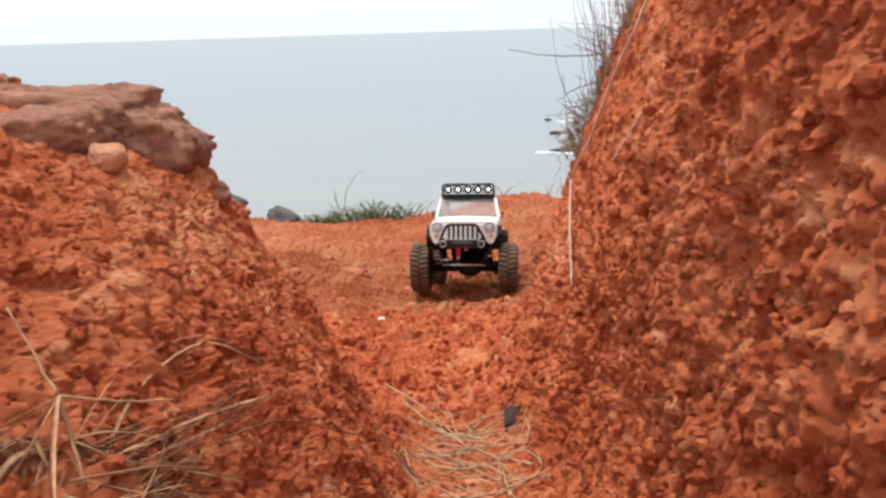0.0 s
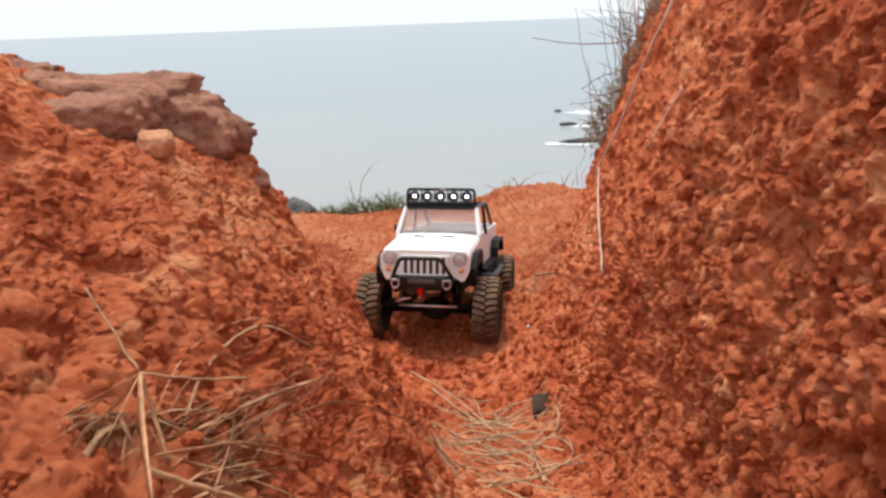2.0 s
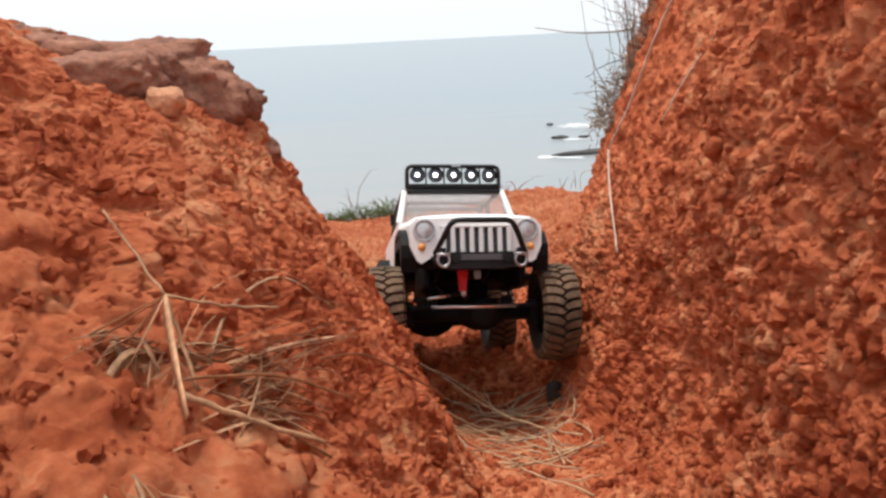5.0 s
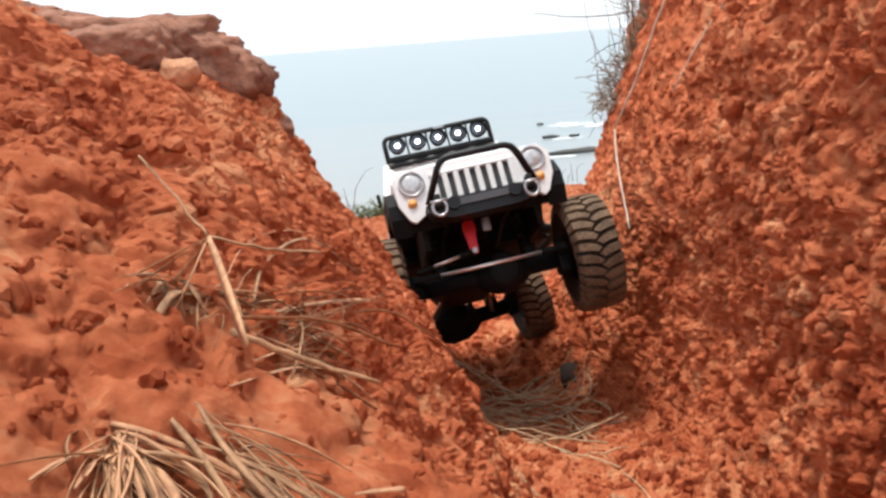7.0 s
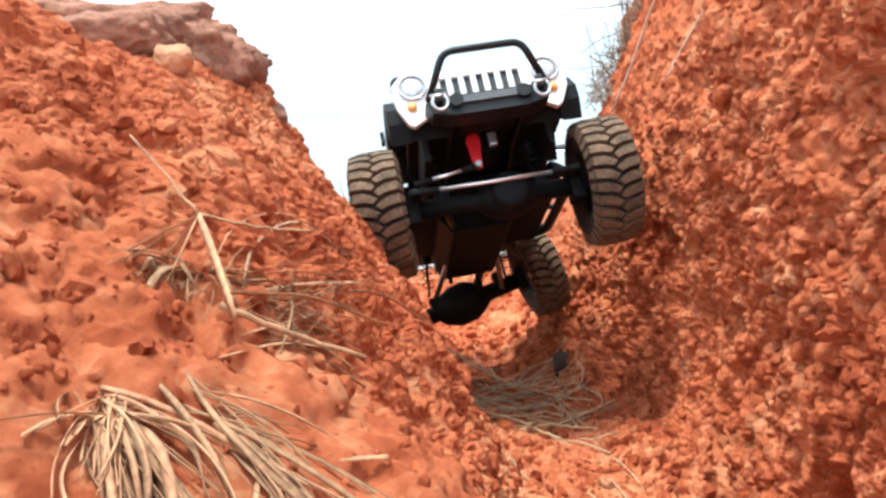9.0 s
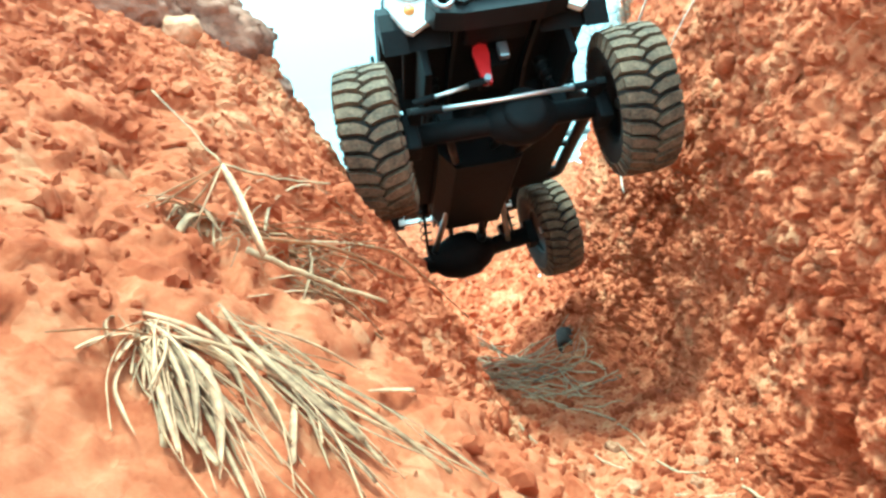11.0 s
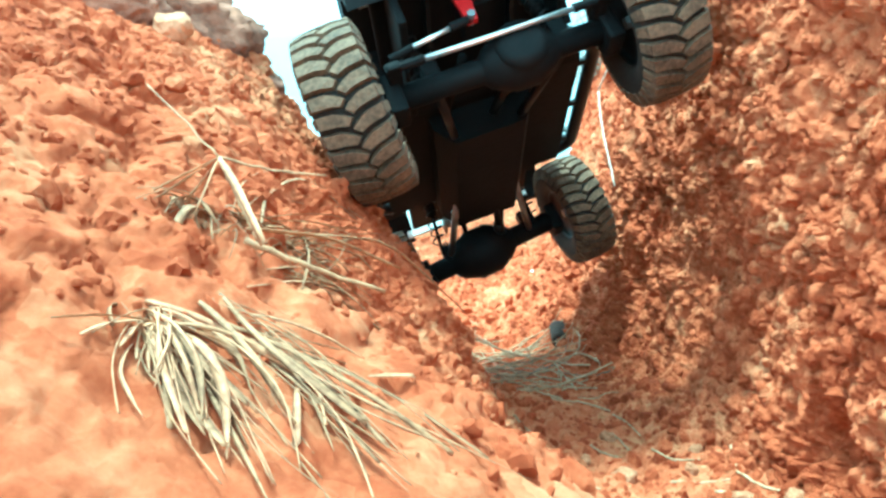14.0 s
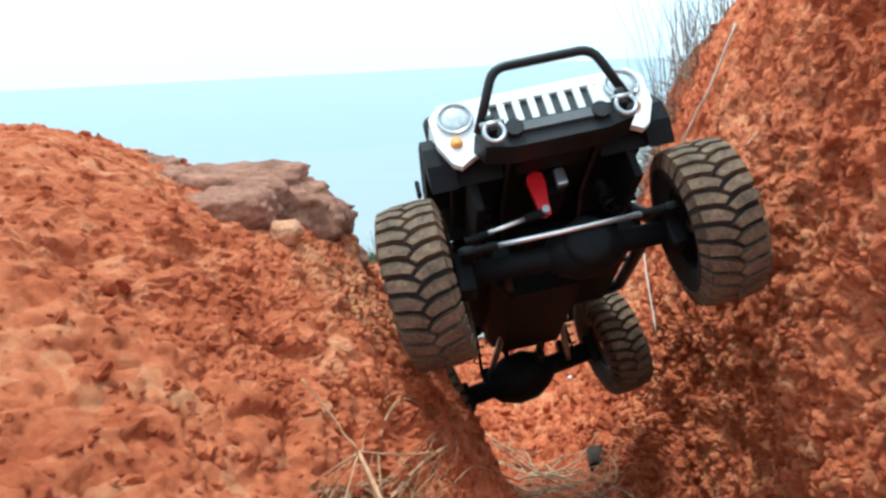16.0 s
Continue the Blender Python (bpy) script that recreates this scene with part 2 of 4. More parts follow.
def build_ground():
    ys, marks = section_table()
    yy = np.concatenate([[-30.0, -8.0, -2.5, -1.2, -0.8, -0.62], np.arange(-0.5, -0.1, 0.012), np.arange(-0.1, 0.08, 0.004), np.arange(0.08, 0.2, 0.0022), np.arange(0.2, 0.62, 0.0019), np.arange(0.62, 1.3, 0.0036), np.arange(1.3, 2.0, 0.0065), np.arange(2.0, 3.2, 0.03)])
    counts = [6, 60, 40, 44, 48, 54, 32, 30, 52, 62, 90, 14]
    place = np.concatenate([k + np.arange(c) / c for k, c in enumerate(counts)] + [[12.0]])
    rows = smooth_between(np.maximum(yy, -0.5), ys, marks)
    along = smooth_between(place, np.arange(13.0), np.swapaxes(rows, 0, 1))
    grid = np.swapaxes(along, 0, 1)
    p = np.stack([grid[..., 0], np.repeat(yy[:, None], len(place), 1), grid[..., 1]], -1)
    du, dv = np.gradient(p, axis=1), np.gradient(p, axis=0)
    normal = np.cross(du, dv)
    normal /= np.linalg.norm(normal, axis=-1, keepdims=True) + 1e-9
    flat, nn = p.reshape(-1, 3), normal.reshape(-1, 3)
    far = np.clip((flat[:, 1] - 0.9) / 0.5, 0, 1)
    wall = np.clip((flat[:, 0] - 0.09) / 0.05, 0, 1) * (1 - far)
    calm = np.clip((flat[:, 1] - 0.16) / 0.2, 0.1, 1.0)
    lift = calm * (0.008 * waves(flat, 0.10, 3) + 0.006 * waves(flat, 0.045, 4))
    # upright ribs and hollows down the wall
    ribs = waves(flat * (1, 1, 0.35), 0.035, 7)
    lift += wall * 0.006 * ribs
    for size, amount, step, seed in ((0.034, 0.0064, 0.5, 11), (0.019, 0.0058, 0.8, 12), (0.0105, 0.0036, 1.1, 13), (0.0062, 0.0018, 1.2, 14), (0.0038, 0.0007, 1.1, 15)):
        shift = 0.45 * size * np.stack([waves(flat, size * 0.8, seed + 20 + k) for k in range(3)], -1)
        d, tone = cells(flat + shift, size, seed)
        lump = np.clip(0.9 - 1.2 * d, -0.4, 0.35) + step * (tone - 0.5)
        lift += amount * (0.85 + 0.3 * wall) * (1 + 0.7 * far) * (lump - lump.mean())
    lift += far * np.clip((2.2 - flat[:, 1]) / 0.4, 0, 1) * (0.016 * waves(flat, 0.16, 41) + 0.014 * waves(flat, 0.07, 42) + 0.008 * waves(flat, 0.035, 43))
    # pits
    d, tone = cells(flat, 0.05, 31)
    lift -= np.where(tone > 0.62, 0.012, 0.0) * np.clip(1 - d / 0.33, 0, 1)
    lift *= np.where(flat[:, 1] < -0.5, 0.0, 1.0) * np.where(flat[:, 1] > 2.9, 0.3, 1.0) * np.clip(0.5 + (flat[:, 1] - 0.1) / 0.2, 0.5, 1.0)
    flat = flat + nn * lift[:, None]
    # the high ground goes on to both sides
    flat[:: len(place), 0] -= 25
    flat[len(place) - 1 :: len(place), 0] += 25
    nr, nc = len(yy), len(place)
    i = (np.arange(nr - 1)[:, None] * nc + np.arange(nc - 1)).ravel()
    faces = np.stack([i, i + 1, i + nc + 1, i + nc], -1)
    me = bpy.data.meshes.new("ground")
    me.from_pydata(flat.tolist(), [], faces.tolist())
    me.materials.append(EARTH)
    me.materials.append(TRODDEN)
    middle = flat[faces[:, 0]]
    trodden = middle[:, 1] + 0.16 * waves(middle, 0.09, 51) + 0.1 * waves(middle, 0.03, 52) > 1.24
    # pale dust in the gully bottom; its tone also adds missing floor light
    side = 0.03 * waves(middle, 0.05, 53) + 0.02 * waves(middle, 0.018, 54)
    loose = (middle[:, 0] + side > -0.02) & (middle[:, 0] + side < 0.135) & (middle[:, 1] + 2 * side < 0.56)
    me.materials.append(LIT_DUST)
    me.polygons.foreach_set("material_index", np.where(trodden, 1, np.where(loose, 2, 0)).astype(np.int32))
    me.polygons.foreach_set("use_smooth", (flat[faces[:, 0], 1] < 0.24).tolist())
    me.update()
    return tagged(new("ground", me), "red laterite earth gully with crumbly lumpy banks", "ground", kind="structure"), flat, nn


ground, GROUND_AT, GROUND_UP = build_ground()


def ground_z(x, y, reach=0.005):
    """The height of the ground under a place."""
    near = np.hypot(GROUND_AT[:, 0] - x, GROUND_AT[:, 1] - y)
    hit = near < max(reach, near.min() * 1.2)
    return float(GROUND_AT[hit, 2].mean())



def build_sea():
    bm = bmesh.new()
    rows = [2.5, 8, 20, 60, 200, 700, 2000, 4800]
    vs = [[bm.verts.new((x * max(y * 1.2, 60), y, -20)) for x in (-1, -0.5, 0, 0.5, 1)] for y in rows]
    for a, b in zip(vs, vs[1:]):
        for k in range(4):
            bm.faces.new((a[k], a[k + 1], b[k + 1], b[k]))
    me = bpy.data.meshes.new("sea")
    bm.to_mesh(me)
    bm.free()
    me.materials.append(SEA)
    return tagged(new("sea", me), "calm pale grey-green sea under haze", "sea", kind="structure")


build_sea()

# ---- building helpers ----
def part(name, bm, mat, parent, label="", smooth=False):
    """Links a bmesh as one mesh object under a thing or a part."""
    bmesh.ops.recalc_face_normals(bm, faces=bm.faces)
    me = bpy.data.meshes.new(name)
    bm.to_mesh(me)
    bm.free()
    me.materials.append(mat)
    if smooth:
        me.polygons.foreach_set("use_smooth", [True] * len(me.polygons))
    ob = new(name, me)
    ob.parent = parent
    return tagged(ob, label)


def box(bm, size, at, bevel=0.0, turn=None):
    m = Matrix.Translation(at) @ (turn or Matrix()) @ Matrix.Diagonal((*size, 1))
    made = bmesh.ops.create_cube(bm, size=1, matrix=m)["verts"]
    if bevel:
        edges = list({e for v in made for e in v.link_edges})
        bmesh.ops.bevel(bm, geom=edges, offset=bevel, segments=2, affect="EDGES", profile=0.6)
    return bm


def rod(bm, a, b, r0, r1=None, seg=10):
    """A closed straight rod from a to b."""
    a, b = Vector(a), Vector(b)
    m = Matrix.Translation((a + b) / 2) @ (b - a).to_track_quat("Z", "Y").to_matrix().to_4x4()
    bmesh.ops.create_cone(bm, cap_ends=True, segments=seg, radius1=r0, radius2=r0 if r1 is None else r1, depth=(b - a).length, matrix=m)
    return bm


def rounded(points, radius, steps=4):
    """A polyline whose inner corners are rounded."""
    pts = [Vector(p) for p in points]
    out = [pts[0]]
    for a, b, c in zip(pts, pts[1:], pts[2:]):
        r = min(radius, (a - b).length * 0.45, (c - b).length * 0.45)
        p, q = b + (a - b).normalized() * r, b + (c - b).normalized() * r
        for k in range(steps + 1):
            u = k / steps
            out.append(p * (1 - u) ** 2 + b * 2 * u * (1 - u) + q * u * u)
    return out + [pts[-1]]


def tube(bm, pts, r0, r1=None, seg=6, flat=1.0):
    """A bent tube through the points, tapering from r0 to r1; flat squeezes it to a blade."""
    pts = [Vector(p) for p in pts]
    r1 = r0 if r1 is None else r1
    side = None
    rings = []
    for k, p in enumerate(pts):
        way = (pts[min(k + 1, len(pts) - 1)] - pts[max(k - 1, 0)]).normalized()
        if side is None:
            side = way.orthogonal().normalized()
        side = (side - way * side.dot(way)).normalized()
        up = way.cross(side)
        r = r0 + (r1 - r0) * k / (len(pts) - 1)
        rings.append([bm.verts.new(p + side * r * math.cos(2 * math.pi * j / seg) + up * r * flat * math.sin(2 * math.pi * j / seg)) for j in range(seg)])
    for a, b in zip(rings, rings[1:]):
        for j in range(seg):
            bm.faces.new((a[j], a[(j + 1) % seg], b[(j + 1) % seg], b[j]))
    bm.faces.new(rings[0][::-1])
    bm.faces.new(rings[-1])
    return bm


def lathe(bm, profile, segs, turn=None, close=False):
    """Turns a profile of (along x, radius) round the x axis."""
    rings = []
    for j in range(segs):
        a = 2 * math.pi * j / segs
        rings.append([bm.verts.new(Vector((x, r * math.cos(a), r * math.sin(a)))) for x, r in profile])
    n = len(profile)
    for j in range(segs):
        p, q = rings[j], rings[(j + 1) % segs]
        for k in range(n if close else n - 1):
            bm.faces.new((p[k], p[(k + 1) % n], q[(k + 1) % n], q[k]))
    if turn:
        bmesh.ops.transform(bm, matrix=turn, verts=bm.verts)
    return bm


def prism(bm, outline, y0, y1, axis="y"):
    """A plate with the outline (x, z), from y0 to y1; axis x swaps the roles of x and y."""
    def at(u, w, d):
        return (u, d, w) if axis == "y" else (d, u, w)
    a = [bm.verts.new(at(u, w, y0)) for u, w in outline]
    b = [bm.verts.new(at(u, w, y1)) for u, w in outline]
    bm.faces.new(a)
    bm.faces.new(b[::-1])
    for k in range(len(a)):
        bm.faces.new((a[k], b[k], b[(k + 1) % len(a)], a[(k + 1) % len(a)]))
    return bm


def loft(bm, rings, caps=True):
    vs = [[bm.verts.new(p) for p in ring] for ring in rings]
    for a, b in zip(vs, vs[1:]):
        for k in range(len(a)):
            bm.faces.new((a[k], a[(k + 1) % len(a)], b[(k + 1) % len(a)], b[k]))
    if caps:
        bm.faces.new(vs[0][::-1])
        bm.faces.new(vs[-1])
    return bm


def B():
    return bmesh.new()


def glowing(name, colour, strength):
    mat = bpy.data.materials.new(name)
    mat.use_nodes = True
    shader = mat.node_tree.nodes["Principled BSDF"]
    shader.inputs["Base Color"].default_value = (*colour, 1)
    shader.inputs["Emission Color"].default_value = (*colour, 1)
    shader.inputs["Emission Strength"].default_value = strength
    return mat


def glass(name, colour, rough=0.02, clear=1.0):
    mat = bpy.data.materials.new(name)
    mat.use_nodes = True
    shader = mat.node_tree.nodes["Principled BSDF"]
    shader.inputs["Base Color"].default_value = (*colour, 1)
    shader.inputs["Roughness"].default_value = rough
    shader.inputs["Transmission Weight"].default_value = clear
    shader.inputs["IOR"].default_value = 1.2
    return mat


WHITE = material("white_lexan_paint", (0.78, 0.78, 0.77), 0.35, vary=0.06, scale=30, bump=0.02)
BLACK = material("black_plastic", (0.0072, 0.0072, 0.0078), 0.62, vary=0.3, scale=60, bump=0.1, spec=0.14)
STEEL_BLACK = material("black_coated_metal", (0.012, 0.012, 0.013), 0.42, 0.1, vary=0.3, scale=80, spec=0.3)
RUBBER = material("tyre_rubber", (0.016, 0.014, 0.013), 0.85, vary=0.35, scale=70, second=(0.035, 0.026, 0.02))
DUSTY = material("dusty_tread_rubber", (0.085, 0.054, 0.033), 0.92, vary=0.4, scale=60, second=(0.21, 0.132, 0.08), bump=0.3)
CHROME = material("polished_steel", (0.9, 0.9, 0.9), 0.3, 0.85, vary=0.05)
DULL_STEEL = material("dull_steel", (0.42, 0.42, 0.43), 0.4, 0.9, vary=0.2)
GREY_PLATE = material("grey_coated_plate", (0.1, 0.1, 0.104), 0.5, 0.3, vary=0.2)
RED = material("red_anodised", (0.62, 0.012, 0.02), 0.35, 0.35, vary=0.1)
AMBER = material("amber_lens", (0.75, 0.33, 0.08), 0.3, vary=0.1)
LENS = material("clear_lamp_lens", (0.52, 0.53, 0.54), 0.18, 0.25, vary=0.3, scale=300)
SPOT_LENS = material("dark_lamp_lens", (0.12, 0.14, 0.17), 0.15, 0.3, vary=0.4, scale=400)
LED = glowing("white_led", (1.0, 1.0, 1.0), 3.0)
SLOT = material("grille_shadow", (0.035, 0.035, 0.037), 0.7)
GLASS = glass("windscreen_plastic", (0.74, 0.7, 0.69), 0.06, 0.8)
STRAW = material("dry_straw", (0.26, 0.118, 0.05), 0.75, vary=0.4, scale=60, second=(0.47, 0.26, 0.13))
PALE_STRAW = material("bleached_straw", (0.42, 0.185, 0.085), 0.75, vary=0.4, scale=60, second=(0.62, 0.335, 0.175))
LITTER = material("pale_litter_straw", (0.42, 0.25, 0.13), 0.75, vary=0.4, scale=60, second=(0.64, 0.44, 0.26))
BLEACHED = material("sun_bleached_stalk", (0.55, 0.42, 0.32), 0.7, vary=0.25, scale=50, second=(0.68, 0.56, 0.45))
GREY_STEM = material("weathered_stem", (0.21, 0.15, 0.115), 0.85, vary=0.35, scale=20, second=(0.33, 0.27, 0.2))
BARK = material("dark_bark", (0.035, 0.018, 0.011), 0.95, vary=0.4, scale=90, bump=0.5)
GREEN = material("green_grass", (0.06, 0.11, 0.025), 0.7, vary=0.4, scale=9, second=(0.17, 0.2, 0.06))
PALE_EARTH = material("pale_earth", (0.42, 0.17, 0.08), 0.95, vary=0.35, scale=60, second=(0.55, 0.28, 0.16), bump=0.8, bump_scale=220, spec=0.15)
ROCK = material("brown_rock", (0.22, 0.1, 0.07), 0.92, vary=0.45, scale=26, second=(0.36, 0.17, 0.11), bump=0.8, bump_scale=140, spec=0.2)
PALE_STONE = material("pale_orange_stone", (0.5, 0.25, 0.14), 0.9, vary=0.25, scale=40, bump=0.6, spec=0.2)
DARK_ROCK = material("dark_wet_rock", (0.06, 0.055, 0.05), 0.7, vary=0.4, scale=8, bump=0.5)
FOAM = material("sea_foam", (0.78, 0.8, 0.8), 0.8, vary=0.1, scale=0.3)

# ---- the truck; x to its left side, y to its rear, z up, from the middle of the front axle ----
truck = tagged(new("rc_truck"), "white radio-controlled rock crawler truck with black bumper and lamp rack", "toy truck")
HUB, WHEELBASE, TYRE = 0.1, 0.313, 0.0575


def build_wheel(x, y):
    wheel = new("wheel")
    wheel.parent = truck
    wheel.location = (x, y, 0)
    carcass = [(-0.0145, 0.0275), (-0.0185, 0.031), (-0.021, 0.039), (-0.021, 0.046), (-0.019, 0.0505), (-0.0155, 0.0518), (0, 0.0525)]
    tyre = part("tyre", lathe(B(), carcass + [(-x_, r) for x_, r in carcass[-2::-1]] + [(0.012, 0.027), (-0.012, 0.027)], 40, close=True), RUBBER, wheel, "black rubber tyre with worn sidewall", True)
    # arrow-headed blocks from both shoulders, set off by half a pitch
    bm = B()
    pitch = 2 * math.pi / 31
    blocks = [[(-0.0197, 0.0), (-0.009, 0.14), (-0.0022, 0.44), (0.0016, 0.72), (-0.0022, 1.05), (-0.009, 0.86), (-0.0197, 0.72)]]
    for k in range(31):
        for sign, shift in ((1, 0.0), (-1, 0.5)):
            for outline in blocks:
                mid_u, mid_v = sum(u for u, v in outline) / len(outline), sum(v for u, v in outline) / len(outline)
                base, top = [], []
                for u, v in outline:
                    a = (k + v + shift) * pitch
                    u2, v2 = mid_u + (u - mid_u) * 0.93, mid_v + (v - mid_v) * 0.9
                    a2 = (k + v2 + shift) * pitch
                    lo = 0.0485 if u < -0.018 else 0.0515
                    hi = 0.0558 if u < -0.018 else TYRE
                    base.append(bm.verts.new((sign * u, lo * math.cos(a), lo * math.sin(a))))
                    top.append(bm.verts.new((sign * u2, hi * math.cos(a2), hi * math.sin(a2))))
                bm.faces.new(top)
                for j in range(len(outline)):
                    bm.faces.new((base[j], base[(j + 1) % len(outline)], top[(j + 1) % len(outline)], top[j]))
            # the block's foot on the shoulder
            a0, a1 = (k + 0.04 + shift) * pitch, (k + 0.66 + shift) * pitch
            q = [bm.verts.new((sign * u, r * math.cos(a), r * math.sin(a))) for u, r, a in ((-0.0197, 0.0545, a0), (-0.0197, 0.0545, a1), (-0.0224, 0.0455, a1), (-0.0224, 0.0455, a0))]
            w = [bm.verts.new((sign * u, r * math.cos(a), r * math.sin(a))) for u, r, a in ((-0.0165, 0.05, a0), (-0.0165, 0.05, a1), (-0.019, 0.0445, a1), (-0.019, 0.0445, a0))]
            bm.faces.new(q)
            for j in range(4):
                bm.faces.new((q[j], q[(j + 1) % 4], w[(j + 1) % 4], w[j]))
    part("tread", bm, DUSTY, tyre, "dusty brown chevron tread lugs")
    rim = part("rim", lathe(B(), [(-0.016, 0.0275), (-0.013, 0.0285), (-0.009, 0.024), (-0.006, 0.010), (-0.006, 0.004), (0.006, 0.004), (0.006, 0.010), (0.009, 0.024), (0.013, 0.0285), (0.016, 0.0275), (0.012, 0.0265), (-0.012, 0.0265)], 24, close=True), STEEL_BLACK, wheel, "black beadlock rim", True)
    part("hub_nut", rod(B(), (-0.012, 0, 0), (0.012, 0, 0), 0.0045, seg=6), DULL_STEEL, rim)
    return wheel


WHEELS = [build_wheel(sx_ * HUB, y_) for y_ in (0.0, WHEELBASE) for sx_ in (-1, 1)]


def build_axle(y, front):
    s_ = -1 if front else 1
    axle = B()
    rod(axle, (-0.078, y, 0), (0.078, y, 0), 0.0085 if front else 0.011, seg=12)
    big, off = (1.0, 0.012) if front else (1.35, -0.01)
    pumpkin = lathe(B(), [(u * big, r * big) for u, r in ((-0.03, 0.005), (-0.022, 0.014), (-0.008, 0.02), (0.008, 0.02), (0.02, 0.014), (0.03, 0.005))], 18, Matrix.Translation((off, y, 0)))
    body = part("axle_housing", axle, BLACK, truck, "black moulded axle housing", True)
    part("differential_case", pumpkin, BLACK, body, "", True)
    part("differential_cover", lathe(B(), [(0, 0.018), (0.004, 0.017), (0.006, 0.012), (0.0065, 0.0)], 18, Matrix.Translation((off, y + s_ * 0.014 * big, 0)) @ pose(0, 0, 0, 0, 0, 90 * s_)), BLACK, body, "", True)
    for sx_ in (-1, 1):
        part("knuckle", box(box(B(), (0.012, 0.022, 0.03), (sx_ * 0.074, y, 0.0), 0.003), (0.009, 0.03, 0.006), (sx_ * 0.07, y + s_ * 0.012, 0.007), 0.002), BLACK, body)
        part("link_mount", box(B(), (0.012, 0.016, 0.02), (sx_ * 0.045, y - s_ * 0.006, 0.01), 0.002), BLACK, body)
    return body


build_axle(0.0, True)
REAR_AXLE = build_axle(WHEELBASE, False)

# steering
tie = part("tie_rod", rod(B(), (-0.052, -0.0225, 0.0072), (0.056, -0.0225, 0.007), 0.0019), CHROME, truck, "polished steel steering tie rod", True)
for sx_ in (-1, 1):
    part("rod_end", box(rod(B(), (sx_ * 0.05, -0.0225, 0.0072), (sx_ * 0.07, -0.0225, 0.0075), 0.003), (0.008, 0.007, 0.007), (sx_ * 0.072, -0.0215, 0.0075), 0.002), BLACK, tie)
drag = part("drag_link", rod(B(), (-0.056, -0.024, 0.0165), (-0.026, -0.026, 0.0205), 0.0017), CHROME, truck, "short polished steel drag link", True)
part("rod_end", rod(B(), (-0.07, -0.023, 0.0145), (-0.054, -0.024, 0.0167), 0.0028), BLACK, drag)
part("rod_end", rod(B(), (-0.028, -0.026, 0.0203), (-0.013, -0.0262, 0.0222), 0.0028), BLACK, drag)
servo = part("servo", box(B(), (0.02, 0.036, 0.02), (0.0, 0.006, 0.052), 0.002), BLACK, truck, "black steering servo")
horn = part("servo_horn", prism(B(), [(-0.0165, 0.0195), (-0.0095, 0.0195), (-0.0085, 0.031), (-0.0065, 0.044), (-0.0072, 0.051), (-0.0115, 0.0535), (-0.0175, 0.051), (-0.019, 0.046), (-0.0175, 0.032)], -0.0275, -0.0235), RED, servo, "red metal servo horn")
part("screw", rod(B(), (-0.013, -0.031, 0.0222), (-0.013, -0.022, 0.0222), 0.0028, seg=8), DULL_STEEL, servo)
part("silver_bracket", box(B(), (0.008, 0.006, 0.013), (0.0045, -0.026, 0.045), 0.0015), DULL_STEEL, servo, "small silver bracket")

part("sill_panel", prism(B(), [(0.076, 0.046), (0.09, 0.042), (0.25, 0.042), (0.262, 0.05), (0.262, 0.06), (0.076, 0.06)], -0.089, 0.089, "x"), BLACK, truck, "black plastic sill and belly panel")
# frame, links, shocks
for sx_ in (-1, 1):
    part("frame_rail", prism(B(), [(-0.07, 0.052), (0.02, 0.056), (0.07, 0.044), (0.22, 0.044), (0.27, 0.056), (0.375, 0.056), (0.375, 0.066), (0.26, 0.068), (0.215, 0.058), (0.075, 0.058), (0.02, 0.068), (-0.07, 0.064)], sx_ * 0.031 - 0.0015, sx_ * 0.031 + 0.0015, "x"), STEEL_BLACK, truck, "black steel frame rail")
    for y0, y1 in ((0.006, 0.115), (WHEELBASE - 0.006, 0.195)):
        part("lower_link", rod(B(), (sx_ * 0.045, y0, 0.0), (sx_ * 0.026, y1, 0.022), 0.0034), DULL_STEEL if y0 > 0.1 else STEEL_BLACK, truck, "", True)
        part("upper_link", rod(B(), (sx_ * 0.02, y0, 0.02), (sx_ * 0.028, y1, 0.045), 0.003), BLACK, truck, "", True)
    for y0, y1 in ((0.012, 0.03), (WHEELBASE - 0.012, 0.28)):
        a, b = Vector((sx_ * 0.052, y0, 0.004)), Vector((sx_ * 0.044, y1, 0.095))
        shock = part("shock_absorber", rod(rod(B(), a, a.lerp(b, 0.55), 0.0018), a.lerp(b, 0.45), b, 0.0055), BLACK, truck, "black coil-over shock absorber", True)
        coil = [a.lerp(b, 0.12 + 0.7 * k / 60) + Vector((0.0068 * math.cos(k * 0.75), 0.0068 * math.sin(k * 0.75), 0)) for k in range(61)]
        part("coil_spring", tube(B(), coil, 0.0009, seg=5), STEEL_BLACK, shock)
part("skid_plate", prism(B(), [(-0.03, 0.012), (0.03, 0.012), (0.042, 0.03), (0.042, 0.044), (-0.042, 0.044), (-0.042, 0.03)], 0.1, 0.262), BLACK, truck, "black plastic centre skid plate")
part("rear_tray", prism(B(), [(0.24, 0.018), (0.3, 0.03), (0.33, 0.045), (0.33, 0.066), (0.24, 0.066)], -0.034, 0.034, "x"), BLACK, truck, "black plastic tray over the rear axle")
part("gearbox", box(B(), (0.05, 0.07, 0.04), (0, 0.15, 0.062), 0.006), BLACK, truck)
